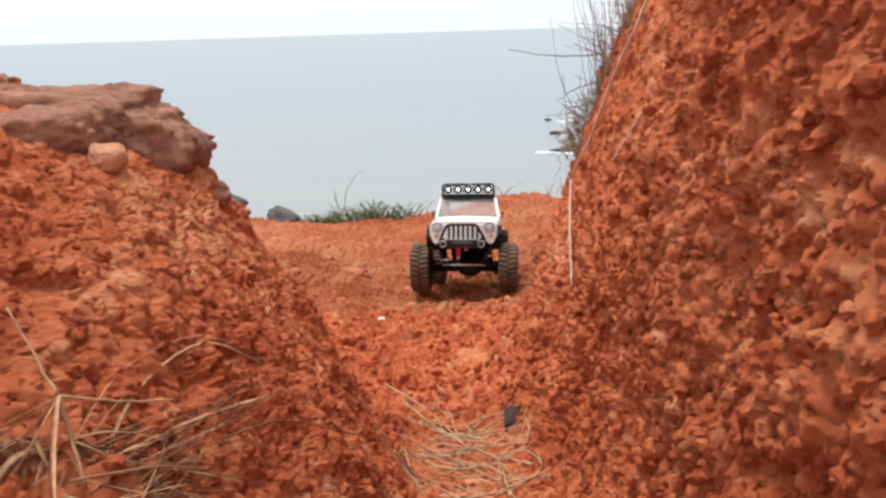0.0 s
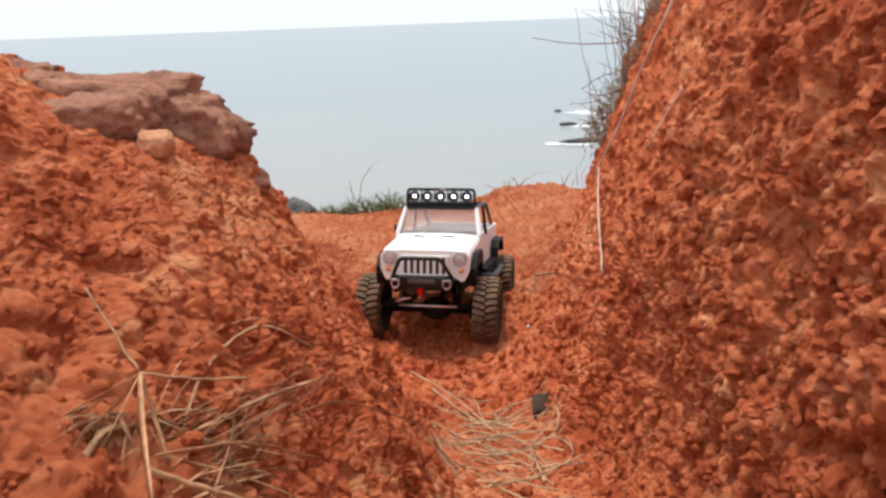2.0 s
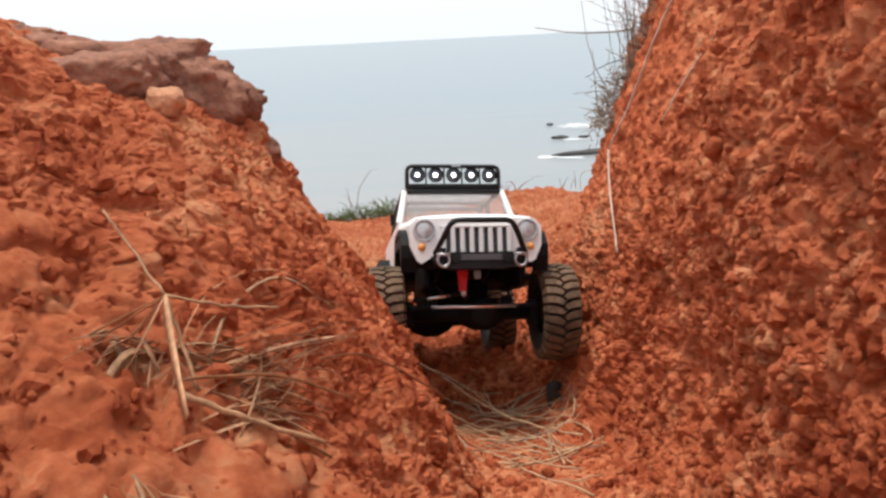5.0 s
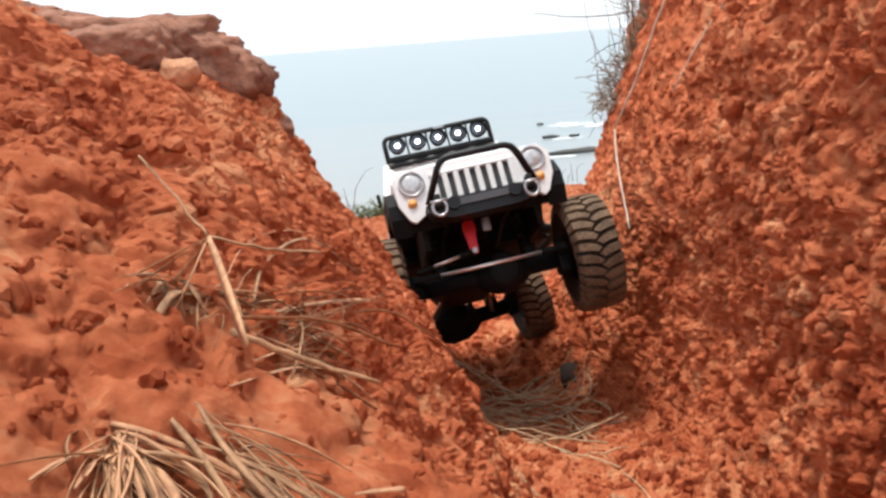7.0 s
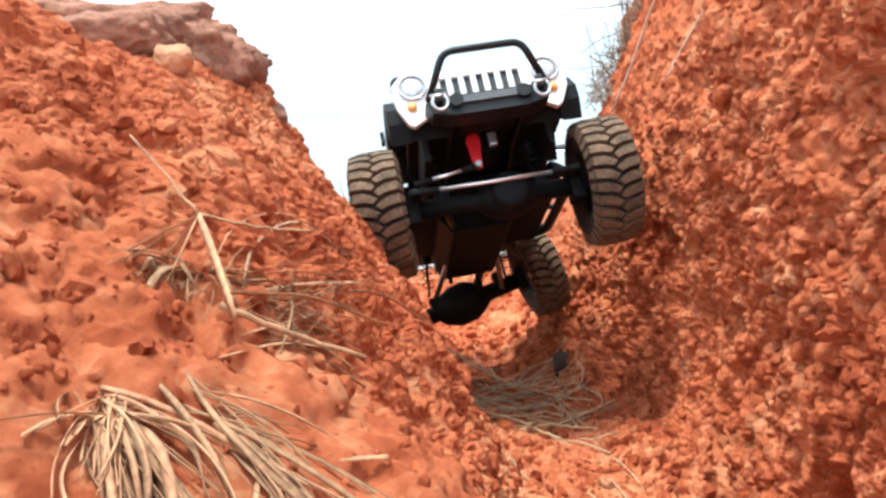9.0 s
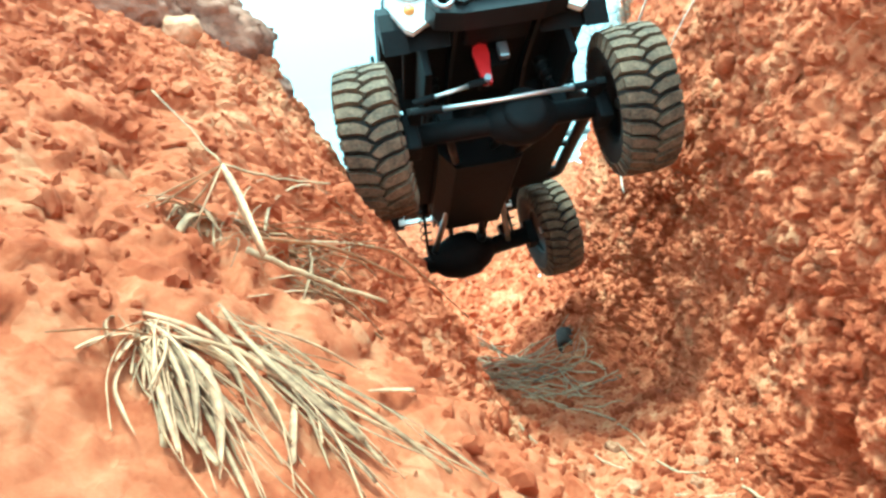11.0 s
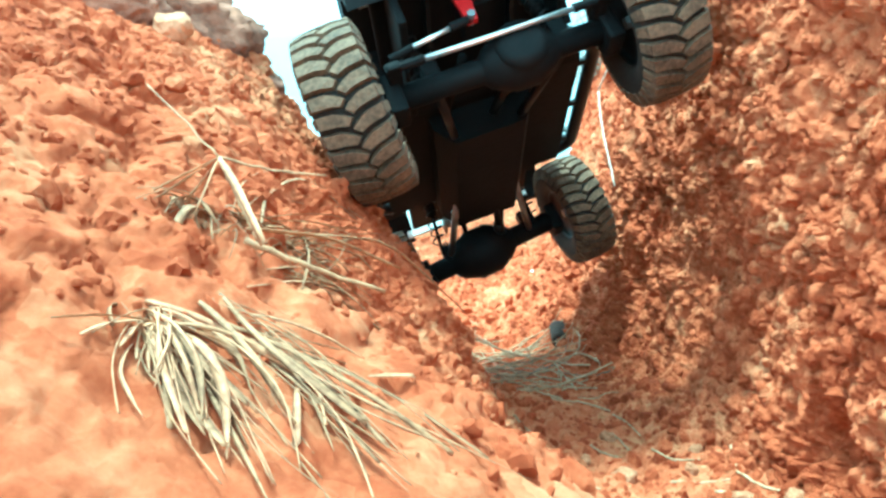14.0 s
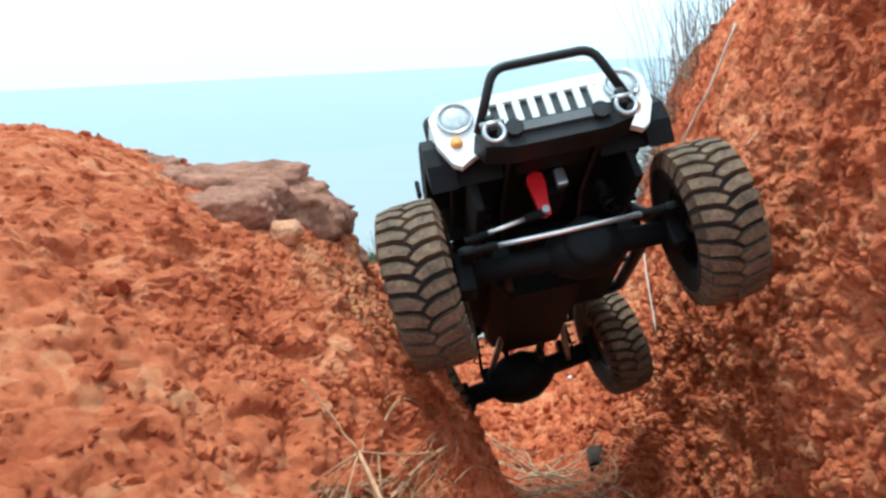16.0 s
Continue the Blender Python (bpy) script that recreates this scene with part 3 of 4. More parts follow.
for y0, y1 in ((0.018, 0.105), (WHEELBASE - 0.018, 0.2)):
    part("drive_shaft", rod(rod(B(), (0.012, y0, 0.004), (0.008, y1, 0.03), 0.0035), (0.012, y0, 0.004), (0.0115, y0 * 0.85 + y1 * 0.15, 0.008), 0.0058), STEEL_BLACK, truck, "", True)
part("floor_pan", box(B(), (0.136, 0.39, 0.006), (0, 0.155, 0.066), 0.002), BLACK, truck, "black underbody panel")
for sx_ in (-1, 1):
    slider = part("rock_slider", tube(B(), rounded([(sx_ * 0.075, 0.06, 0.05), (sx_ * 0.102, 0.08, 0.045), (sx_ * 0.102, 0.232, 0.045), (sx_ * 0.075, 0.255, 0.05)], 0.012), 0.006, seg=8), STEEL_BLACK, truck, "black tube rock slider", True)
    for y_ in (0.1, 0.16, 0.22):
        part("slider_mount", rod(B(), (sx_ * 0.031, y_, 0.05), (sx_ * 0.102, y_, 0.045), 0.003), STEEL_BLACK, slider)
    part("inner_fender", box(B(), (0.006, 0.105, 0.05), (sx_ * 0.055, 0.02, 0.055), 0.002), BLACK, truck, "black inner fender panel")
    # wheel-arch liner and flare
    part("wheel_arch_liner", prism(B(), [(-0.034, 0.05), (-0.04, 0.07), (-0.034, 0.086), (0.05, 0.09), (0.066, 0.07), (0.06, 0.056), (0.045, 0.078), (-0.024, 0.077)], sx_ * 0.034, sx_ * 0.084, "x"), BLACK, truck, "black plastic wheel-arch liner")
    flare = [(-0.039, 0.046), (-0.046, 0.062), (-0.046, 0.076), (-0.034, 0.091), (-0.014, 0.098), (0.046, 0.099), (0.062, 0.088), (0.07, 0.064), (0.064, 0.064), (0.057, 0.082), (0.044, 0.092), (-0.012, 0.091), (-0.026, 0.084), (-0.036, 0.072), (-0.038, 0.06)]
    part("fender_flare", prism(B(), flare, sx_ * 0.066, sx_ * 0.084, "x"), BLACK, truck, "black fender flare")
    rear = [(y_ + 0.0, z_) for y_, z_ in ((0.245, 0.062), (0.25, 0.08), (0.268, 0.094), (0.358, 0.094), (0.376, 0.078), (0.38, 0.062), (0.373, 0.062), (0.366, 0.076), (0.354, 0.087), (0.272, 0.087), (0.257, 0.076), (0.252, 0.062))]
    part("fender_flare", prism(B(), rear, sx_ * 0.068, sx_ * 0.094, "x"), BLACK, truck, "black fender flare")

# front bumper, bull bar, shackles
bumper = part("front_bumper", prism(B(), [(-0.053, 0.06), (-0.048, 0.05), (-0.03, 0.046), (0.03, 0.046), (0.048, 0.05), (0.053, 0.06), (0.047, 0.064), (-0.047, 0.064)], -0.076, -0.056), STEEL_BLACK, truck, "black steel front bumper")
part("bumper_face", prism(B(), [(-0.033, 0.055), (0.033, 0.055), (0.032, 0.0615), (-0.032, 0.0615)], -0.0785, -0.076), GREY_PLATE, bumper, "grey bumper face plate")
part("bumper_mount", box(B(), (0.05, 0.03, 0.008), (0, -0.045, 0.055), 0.002), BLACK, bumper)
part("bull_bar", tube(B(), rounded([(-0.05, -0.074, 0.062), (-0.0325, -0.09, 0.0965), (0.0325, -0.09, 0.0965), (0.05, -0.074, 0.062)], 0.009), 0.0031, seg=10), STEEL_BLACK, bumper, "black tube bull bar", True)
for sx_ in (-1, 1):
    part("shackle_mount", box(B(), (0.006, 0.01, 0.012), (sx_ * 0.042, -0.079, 0.062), 0.0015), STEEL_BLACK, bumper)
    loop = [(sx_ * 0.042 + 0.0062 * math.sin(a), -0.084, 0.0545 - 0.0072 * math.cos(a)) for a in [radians(v) for v in range(-140, 141, 20)]]
    part("shackle", tube(rod(B(), (sx_ * 0.042 - 0.0075, -0.084, 0.0605), (sx_ * 0.042 + 0.0075, -0.084, 0.0605), 0.0018), loop, 0.0016, seg=8), DULL_STEEL, bumper, "grey steel bow shackle", True)
    part("tow_hook", rod(B(), (sx_ * 0.028, -0.08, 0.058), (sx_ * 0.028, -0.076, 0.058), 0.006), STEEL_BLACK, bumper)


# body shell
def hood_ring(y, w, z0, z1, crown, soft):
    half = [(w * 0.97, z0), (w, z0 + 0.012), (w, z1 - soft), (w - soft * 0.35, z1 - soft * 0.35), (w - soft, z1), (w * 0.5, z1 + crown * 0.8), (0, z1 + crown)]
    return [(x, y, z) for x, z in half] + [(-x, y, z) for x, z in half[-2::-1]]


rings = [hood_ring(-0.050, 0.066, 0.066, 0.099, 0.001, 0.010), hood_ring(-0.0475, 0.0725, 0.0645, 0.1045, 0.002, 0.010), hood_ring(-0.038, 0.075, 0.066, 0.109, 0.003, 0.010),
         hood_ring(0.0, 0.0755, 0.078, 0.1135, 0.004, 0.010), hood_ring(0.05, 0.0765, 0.078, 0.118, 0.004, 0.009), hood_ring(0.072, 0.0775, 0.068, 0.1205, 0.003, 0.007)]
body = part("body_shell", loft(B(), rings), WHITE, truck, "white body shell with hood and cowl", False)
cheeks = [(-0.0755, 0.096), (-0.0745, 0.074), (-0.067, 0.058), (-0.062, 0.0545), (-0.05, 0.0615), (0.05, 0.0615), (0.062, 0.0545), (0.067, 0.058), (0.0745, 0.074), (0.0755, 0.096), (0.067, 0.105), (-0.067, 0.105)]
part("grille_panel", prism(B(), cheeks, -0.0515, -0.046), WHITE, body, "white grille panel")
# flat plate whose dark colour gives the shade inside the grille slots
part("grille_backing", box(B(), (0.078, 0.002, 0.028), (0, -0.0518, 0.0805)), SLOT, body, "dark plate behind the grille bars, coloured as shaded slots")
for k in range(8):
    part("grille_bar", box(B(), (0.0052, 0.004, 0.0285), (-0.0371 + 0.0106 * k, -0.0532, 0.0805), 0.0012), WHITE, body, "white upright grille bar")
for z_ in (0.0955, 0.0652):
    part("grille_rail", box(B(), (0.0815, 0.0042, 0.0028), (0, -0.0532, z_), 0.001), WHITE, body)
for sx_ in (-1, 1):
    lamp = part("headlight", lathe(B(), [(-0.004, 0.0125), (0.001, 0.0125), (0.0016, 0.0108), (-0.004, 0.0108)], 24, pose(sx_ * 0.0583, -0.0525, 0.0915, 0, 0, -90), True), LENS, body, "round headlight with grey lens", True)
    part("lens", lathe(B(), [(-0.003, 0.011), (0.0, 0.0106), (0.0012, 0.006), (0.0016, 0.0)], 24, pose(sx_ * 0.0583, -0.0525, 0.0915, 0, 0, -90)), LENS, lamp, "clear ribbed headlight lens", True)
    part("indicator", lathe(B(), [(-0.003, 0.0046), (0.001, 0.0042), (0.0018, 0.0)], 16, pose(sx_ * 0.0615, -0.052, 0.0728, 0, 0, -90)), AMBER, body, "round amber indicator", True)
    part("hood_latch", tube(B(), [(sx_ * 0.034, 0.03, 0.1215), (sx_ * 0.028, 0.022, 0.1222), (sx_ * 0.016, 0.024, 0.121)], 0.0013, 0.0009), BLACK, body)
    # tub sides
    side = [(0.07, 0.062), (0.24, 0.062), (0.255, 0.085), (0.37, 0.09), (0.37, 0.122), (0.07, 0.122)]
    part("tub_side", prism(B(), side, sx_ * 0.0725, sx_ * 0.0775, "x"), WHITE, body, "white lower body side")
    # windscreen pillars
    part("windscreen_pillar", rod(B(), (sx_ * 0.0755, 0.075, 0.12), (sx_ * 0.066, 0.101, 0.168), 0.0045, 0.004, 6), WHITE, body)
    part("side_mirror", box(B(), (0.004, 0.01, 0.014), (sx_ * 0.084, 0.095, 0.128), 0.0015), BLACK, body)
part("tub_rear", box(B(), (0.15, 0.005, 0.058), (0, 0.3705, 0.093), 0.001), WHITE, body)
part("windscreen_header", rod(B(), (-0.066, 0.101, 0.168), (0.066, 0.101, 0.168), 0.0036, seg=8), STEEL_BLACK, body)
pane = part("windscreen_pane", loft(B(), [[(-0.073, 0.0765, 0.1215), (0.073, 0.0765, 0.1215), (0.0645, 0.1005, 0.166), (-0.0645, 0.1005, 0.166)], [(-0.073, 0.0775, 0.1212), (0.073, 0.0775, 0.1212), (0.0645, 0.1015, 0.1657), (-0.0645, 0.1015, 0.1657)]]), GLASS, body, "clear plastic windscreen")
pane.visible_shadow = False
part("dashboard", box(B(), (0.136, 0.02, 0.012), (0, 0.09, 0.12), 0.003), BLACK, body)
# roll cage and lamp rack
for sx_ in (-1, 1):
    cage = part("roll_cage_side", tube(B(), rounded([(sx_ * 0.073, 0.085, 0.118), (sx_ * 0.066, 0.106, 0.171), (sx_ * 0.066, 0.25, 0.171), (sx_ * 0.07, 0.345, 0.12)], 0.012), 0.0034, seg=8), STEEL_BLACK, truck, "black tube roll cage side", True)
    part("cage_hoop", tube(B(), [(sx_ * 0.072, 0.2, 0.118), (sx_ * 0.066, 0.2, 0.171)], 0.0032, seg=8), STEEL_BLACK, cage)
for y_ in (0.125, 0.2, 0.25):
    part("cage_bar", rod(B(), (-0.066, y_, 0.171), (0.066, y_, 0.171), 0.003), STEEL_BLACK, truck, "", True)
rack = part("lamp_rack", tube(B(), rounded([(-0.0625, 0.1, 0.172), (-0.0625, 0.0985, 0.2018), (0.0625, 0.0985, 0.2018), (0.0625, 0.1, 0.172)], 0.008), 0.0028, seg=8), STEEL_BLACK, truck, "black tube lamp rack", True)
part("rack_rail", rod(B(), (-0.0625, 0.1, 0.1755), (0.0625, 0.1, 0.1755), 0.0028), STEEL_BLACK, rack)
part("rack_plate", box(B(), (0.125, 0.008, 0.002), (0, 0.103, 0.1725), 0.0005), BLACK, rack)
for k in range(6):
    part("rack_strut", rod(B(), (-0.061 + 0.0244 * k, 0.1, 0.175), (-0.061 + 0.0244 * k, 0.1, 0.2015), 0.0012, seg=6), STEEL_BLACK, rack)
for k in range(5):
    m = pose(-0.0488 + 0.0244 * k, 0.094, 0.1888, 0, 0, -90)
    lamp = part("spot_lamp", lathe(B(), [(-0.012, 0.004), (-0.009, 0.008), (0.0, 0.0102), (0.0015, 0.0102), (0.0015, 0.009), (-0.002, 0.0088)], 20, m), BLACK, rack, "black round spot lamp", True)
    part("lens", lathe(B(), [(-0.002, 0.009), (-0.0002, 0.006), (0.0, 0.0)], 20, m), SPOT_LENS, lamp, "", True)
    part("led", lathe(B(), [(-0.001, 0.0032), (0.0012, 0.0026), (0.0018, 0.0)], 12, m), LED, lamp, "lit white LED", True)
part("rack_badge", box(B(), (0.012, 0.001, 0.0025), (0.004, 0.0955, 0.2018)), DULL_STEEL, rack)


# ---- rocks and stones ----
def boulder(name, size, mat, seed, detail=3, rough=0.18):
    """An irregular stone about the origin: a ball cut by planes, lumpy at two scales."""
    rng = random.Random(seed)
    bm = B()
    bmesh.ops.create_icosphere(bm, subdivisions=detail, radius=1.0)
    planes = [(Vector((rng.uniform(-1, 1), rng.uniform(-1, 1), rng.uniform(-1, 1))).normalized(), rng.uniform(0.62, 0.9)) for _ in range(9)]
    off = Vector((rng.uniform(-9, 9), rng.uniform(-9, 9), rng.uniform(-9, 9)))
    for v in bm.verts:
        p = v.co.copy()
        for way, far in planes:
            over = p.dot(way) - far
            if over > 0:
                p -= way * over * 0.85
        p *= 1 + rough * noise.noise(v.co * 1.6 + off) + rough * 0.5 * noise.noise(v.co * 4.5 + off)
        v.co = Vector((p.x * size[0], p.y * size[1], p.z * size[2]))
    me = bpy.data.meshes.new(name)
    bm.to_mesh(me)
    bm.free()
    me.materials.append(mat)
    me.polygons.foreach_set("use_smooth", [detail > 2] * len(me.polygons))
    return me


def place_thing(name, me, m, label, category, group=""):
    ob = new(name, me)
    ob.matrix_world = m
    return tagged(ob, label, category, group)


def slab(name, size, mat, seed, power=4.5, rough=0.1):
    """A blocky weathered rock: a rounded box, lumpy at three scales."""
    bm = B()
    bmesh.ops.create_cube(bm, size=2)
    bmesh.ops.subdivide_edges(bm, edges=bm.edges[:], cuts=23, use_grid_fill=True)
    off = Vector((seed * 3.1, seed * 1.7, seed * 0.9))
    for v in bm.verts:
        p = v.co
        p = p / (abs(p.x) ** power + abs(p.y) ** power + abs(p.z) ** power) ** (1 / power)
        q = Vector((p.x * size[0], p.y * size[1], p.z * size[2]))
        k = 1 + rough * (noise.noise(q * 22 + off) + 0.7 * noise.noise(q * 60 + off) + 0.6 * abs(noise.noise(q * 140 + off)))
        v.co = q * k
    me = bpy.data.meshes.new(name)
    bm.to_mesh(me)
    bm.free()
    me.materials.append(mat)
    me.polygons.foreach_set("use_smooth", [True] * len(me.polygons))
    return me


place_thing("cap_rock", slab("cap_rock", (0.1, 0.05, 0.036), ROCK, 5, 3.2, 0.2), pose(-0.262, 0.532, 0.146, 0, 3, -6), "blocky weathered brown rock capping the earth bank", "rock")
place_thing("cap_rock", slab("cap_rock", (0.045, 0.03, 0.02), ROCK, 9, 3.0, 0.2), pose(-0.235, 0.46, 0.152, 8, -6, 14), "flat brown rock slab in front of the capping rock", "rock")
place_thing("cap_rock", slab("cap_rock", (0.085, 0.05, 0.028), ROCK, 14, 2.8, 0.24), pose(-0.345, 0.5, 0.17, 4, 6, 10), "brown rock half sunk in the top of the bank", "rock")
place_thing("ledge_rock", boulder("ledge_rock", (0.013, 0.016, 0.011), ROCK, 9, 4, 0.22), pose(-0.146, 0.535, 0.098, 0, 20, 0), "small brown rock under the capping rock", "rock")
place_thing("pale_stone", boulder("pale_stone", (0.0125, 0.011, 0.012), PALE_STONE, 12, 4, 0.16), pose(-0.183, 0.45, 0.143, 10, 20, 30), "pale orange stone set in the bank", "stone")
for x, y, z, size, seed in ((-0.57, 2.7, -0.495, (0.1, 0.06, 0.045), 21), (-0.86, 2.9, -0.47, (0.11, 0.07, 0.05), 22), (-1.12, 2.9, -0.46, (0.1, 0.07, 0.05), 23)):
    place_thing("lip_rock", boulder("lip_rock", size, DARK_ROCK, seed, 4), pose(x, y, z, 0, 0, seed * 40), "dark grey rock at the edge of the drop", "rock", "rocks along the edge")
for x, y, s_, seed in ((-0.085, 1.27, 0.007, 31), (0.14, 1.05, 0.005, 32)):
    place_thing("white_chip", boulder("white_chip", (s_ * 1.4, s_, s_ * 0.5), material("white_chip", (0.62, 0.55, 0.47), 0.8), seed, 2), pose(x, y, ground_z(x, y) + s_ * 0.3, 10, 5, seed), "small whitish stone chip lying on the earth", "stone")


# ---- dry stalks ----
def stalk(points, r0, r1, name, mat, parent, flat=0.7, sway=0.0, rng=random, seg=5):
    """A dry stalk through a few places, rounded and a little uneven."""
    pts = []
    ctrl = [Vector(p) for p in points]
    ctrl = [ctrl[0] * 2 - ctrl[1]] + ctrl + [ctrl[-1] * 2 - ctrl[-2]]
    for k in range(1, len(ctrl) - 2):
        p0, p1, p2, p3 = ctrl[k - 1 : k + 3]
        for j in range(5):
            u = j / 5
            pts.append(0.5 * (2 * p1 + (p2 - p0) * u + (2 * p0 - 5 * p1 + 4 * p2 - p3) * u * u + (3 * p1 - p0 - 3 * p2 + p3) * u**3))
    pts.append(ctrl[-2])
    for p in pts[1:-1]:
        p += Vector((rng.uniform(-1, 1), rng.uniform(-1, 1), rng.uniform(-1, 1))) * sway
    return part(name, tube(B(), pts, r0, r1, seg, flat), mat, parent, "", True)


rng = random.Random(4)
litter = tagged(new("straw_litter"), "loose pale straw lying on the gully floor", "straw")
for k in range(56):
    y = rng.triangular(0.46, 0.92, 0.66)
    x = 0.052 + rng.gauss(0, 0.032) + 0.03 * (0.7 - y)
    a, length = rng.gauss(radians(105), 1.0), rng.uniform(0.03, 0.12)
    pts = []
    for u in (-0.5, -0.15, 0.2, 0.5):
        px, py = x + length * u * math.cos(a), y + length * u * math.sin(a)
        px = min(max(px, -0.02), 0.125)
        pts.append((px, py, ground_z(px, py) + rng.uniform(0.003, 0.014)))
    r = rng.uniform(0.0006, 0.0014)
    stalk([pts[0], pts[1], pts[2], pts[3]], r, r * 0.6, "straw", LITTER, litter, 0.6, 0.0006, rng)
# the longer ones that cross the floor
for pts in (((-0.02, 0.74, -0.21), (0.03, 0.69, -0.225), (0.09, 0.62, -0.215)), ((0.02, 0.5, -0.17), (0.075, 0.54, -0.19), (0.13, 0.585, -0.2)), ((-0.05, 0.86, -0.25), (0.0, 0.78, -0.24), (0.05, 0.7, -0.245))):
    stalk(pts, 0.0014, 0.0008, "straw", LITTER, litter, 0.6, 0.0008, rng)


# thin dark roots and stems among the straw, and a few straws further up the floor
for k in range(46):
    near = k < 30
    y = rng.triangular(0.52, 0.86, 0.7) if near else rng.uniform(0.9, 1.5)
    x = 0.06 + rng.gauss(0, 0.035) if near else rng.uniform(-0.13, 0.03)
    a, length = rng.uniform(0, 3.14), rng.uniform(0.03, 0.11) if near else rng.uniform(0.015, 0.05)
    pts = []
    for u in (-0.5, 0, 0.5):
        px, py = min(max(x + length * u * math.cos(a), -0.14), 0.125), y + length * u * math.sin(a)
        pts.append((px, py, ground_z(px, py) + rng.uniform(0.002, 0.012)))
    stalk(pts, rng.uniform(0.0005, 0.001), 0.0004, "straw", GREY_STEM if near and k % 2 else LITTER, litter, 0.7, 0.0008, rng)

# short bits on the near floor
for a, b in (((0.091, 0.372), (0.107, 0.335)), ((0.117, 0.31), (0.132, 0.28)), ((0.126, 0.336), (0.119, 0.314)), ((0.083, 0.32), (0.113, 0.304)), ((0.078, 0.415), (0.081, 0.386)), ((0.008, 0.415), (0.018, 0.398)), ((0.092, 0.46), (0.095, 0.405)), ((0.029, 0.345), (0.041, 0.316)), ((0.1, 0.3), (0.118, 0.292)), ((0.055, 0.39), (0.07, 0.37))):
    ends = [(p[0], p[1], ground_z(*p) + 0.002) for p in (a, ((a[0] + b[0]) / 2, (a[1] + b[1]) / 2), b)]
    stalk(ends, 0.0009, 0.0006, "straw", LITTER, litter, 0.6, 0.0004, rng)
for k, (x, y, r) in enumerate(((0.06, 0.334, 0.0085), (0.116, 0.361, 0.006), (0.073, 0.41, 0.006), (0.112, 0.292, 0.006), (0.13, 0.275, 0.007), (0.045, 0.365, 0.005), (0.1, 0.33, 0.0045))):
    place_thing("clod", boulder("clod", (r, r * 0.85, r * 0.7), PALE_EARTH, 60 + k, 3, 0.22), pose(x, y, ground_z(x, y) + r * 0.3, 10 * k, 7 * k, 50 * k), "dusty pale earth clod on the gully floor", "clod", "clods on the floor")


def bank_point(x, y, up=0.004):
    return (x, y, ground_z(x, y) + up)


def blade(points, w, name, mat, parent, twist=0.0, blunt=0.35, rng=random):
    """A dry grass blade: a folded ribbon through a few places, with a torn end."""
    ctrl = [Vector(p) for p in points]
    ctrl = [ctrl[0] * 2 - ctrl[1]] + ctrl + [ctrl[-1] * 2 - ctrl[-2]]
    pts = []
    for k in range(1, len(ctrl) - 2):
        p0, p1, p2, p3 = ctrl[k - 1 : k + 3]
        for j in range(4):
            u = j / 4
            pts.append(0.5 * (2 * p1 + (p2 - p0) * u + (2 * p0 - 5 * p1 + 4 * p2 - p3) * u * u + (3 * p1 - p0 - 3 * p2 + p3) * u**3))
    pts.append(ctrl[-2])
    rings = []
    for k, p in enumerate(pts):
        way = (pts[min(k + 1, len(pts) - 1)] - pts[max(k - 1, 0)]).normalized()
        side = way.cross(Vector((0, 0, 1))).normalized()
        u = k / (len(pts) - 1)
        side.rotate(Matrix.Rotation(twist * (0.4 + u), 3, way))
        up = side.cross(way)
        h = w * (0.45 + 1.5 * u * (1 - u)) if u < 0.6 else w * (0.81 + (blunt - 0.81) * (u - 0.6) / 0.4)
        h *= rng.uniform(0.88, 1.12)
        th = 0.00018
        fold = up * h * 0.35
        rings.append([p + side * h, p + fold * -1 + up * th, p - side * h, p - fold - up * th])
    return part(name, loft(B(), rings), mat, parent, "", True)


def bank_tuft(label, root, tips, count, w, spread, seed, lift=0.02, root_spread=0.004, pale=0.5):
    """A dry tuft lying on the bank: blades spring from the root, arch over and droop to the tips."""
    rng = random.Random(seed)
    tuft = tagged(new("dry_grass_tuft"), label, "dry grass")
    tuft.location = bank_point(*root, 0)
    base = Vector(tuft.location)
    for k in range(count):
        tx, ty = tips[k % len(tips)]
        tx, ty = tx + rng.gauss(0, spread), ty + rng.gauss(0, spread)
        rx, ry = root[0] + rng.gauss(0, root_spread), root[1] + rng.gauss(0, root_spread)
        reach = rng.uniform(0.72, 1.08)
        tx, ty = rx + (tx - rx) * reach, ry + (ty - ry) * reach
        bow = rng.gauss(0, 0.07)
        z0, z1, arch = ground_z(rx, ry), ground_z(tx, ty) + rng.uniform(0.001, 0.005), lift * rng.uniform(0.25, 1.0)
        pts = []
        for u in (0, 0.3, 0.62, 0.85, 1):
            px = rx + (tx - rx) * u - (ty - ry) * bow * math.sin(math.pi * u)
            py = ry + (ty - ry) * u + (tx - rx) * bow * math.sin(math.pi * u)
            z = max(z0 + (z1 - z0) * u + arch * math.sin(math.pi * u), ground_z(px, py) + 0.0012 if u else -9)
            pts.append(Vector((px, py, z)) - base)
        width = w * rng.choice((0.22, 0.3, 0.4, 0.55, 0.8, 1.25, 1.7))
        blade(pts, width, "blade", PALE_STRAW if rng.random() < pale else STRAW, tuft, rng.gauss(0, 0.6), rng.choice((0.12, 0.2, 0.5, 0.9)), rng)
    return tuft


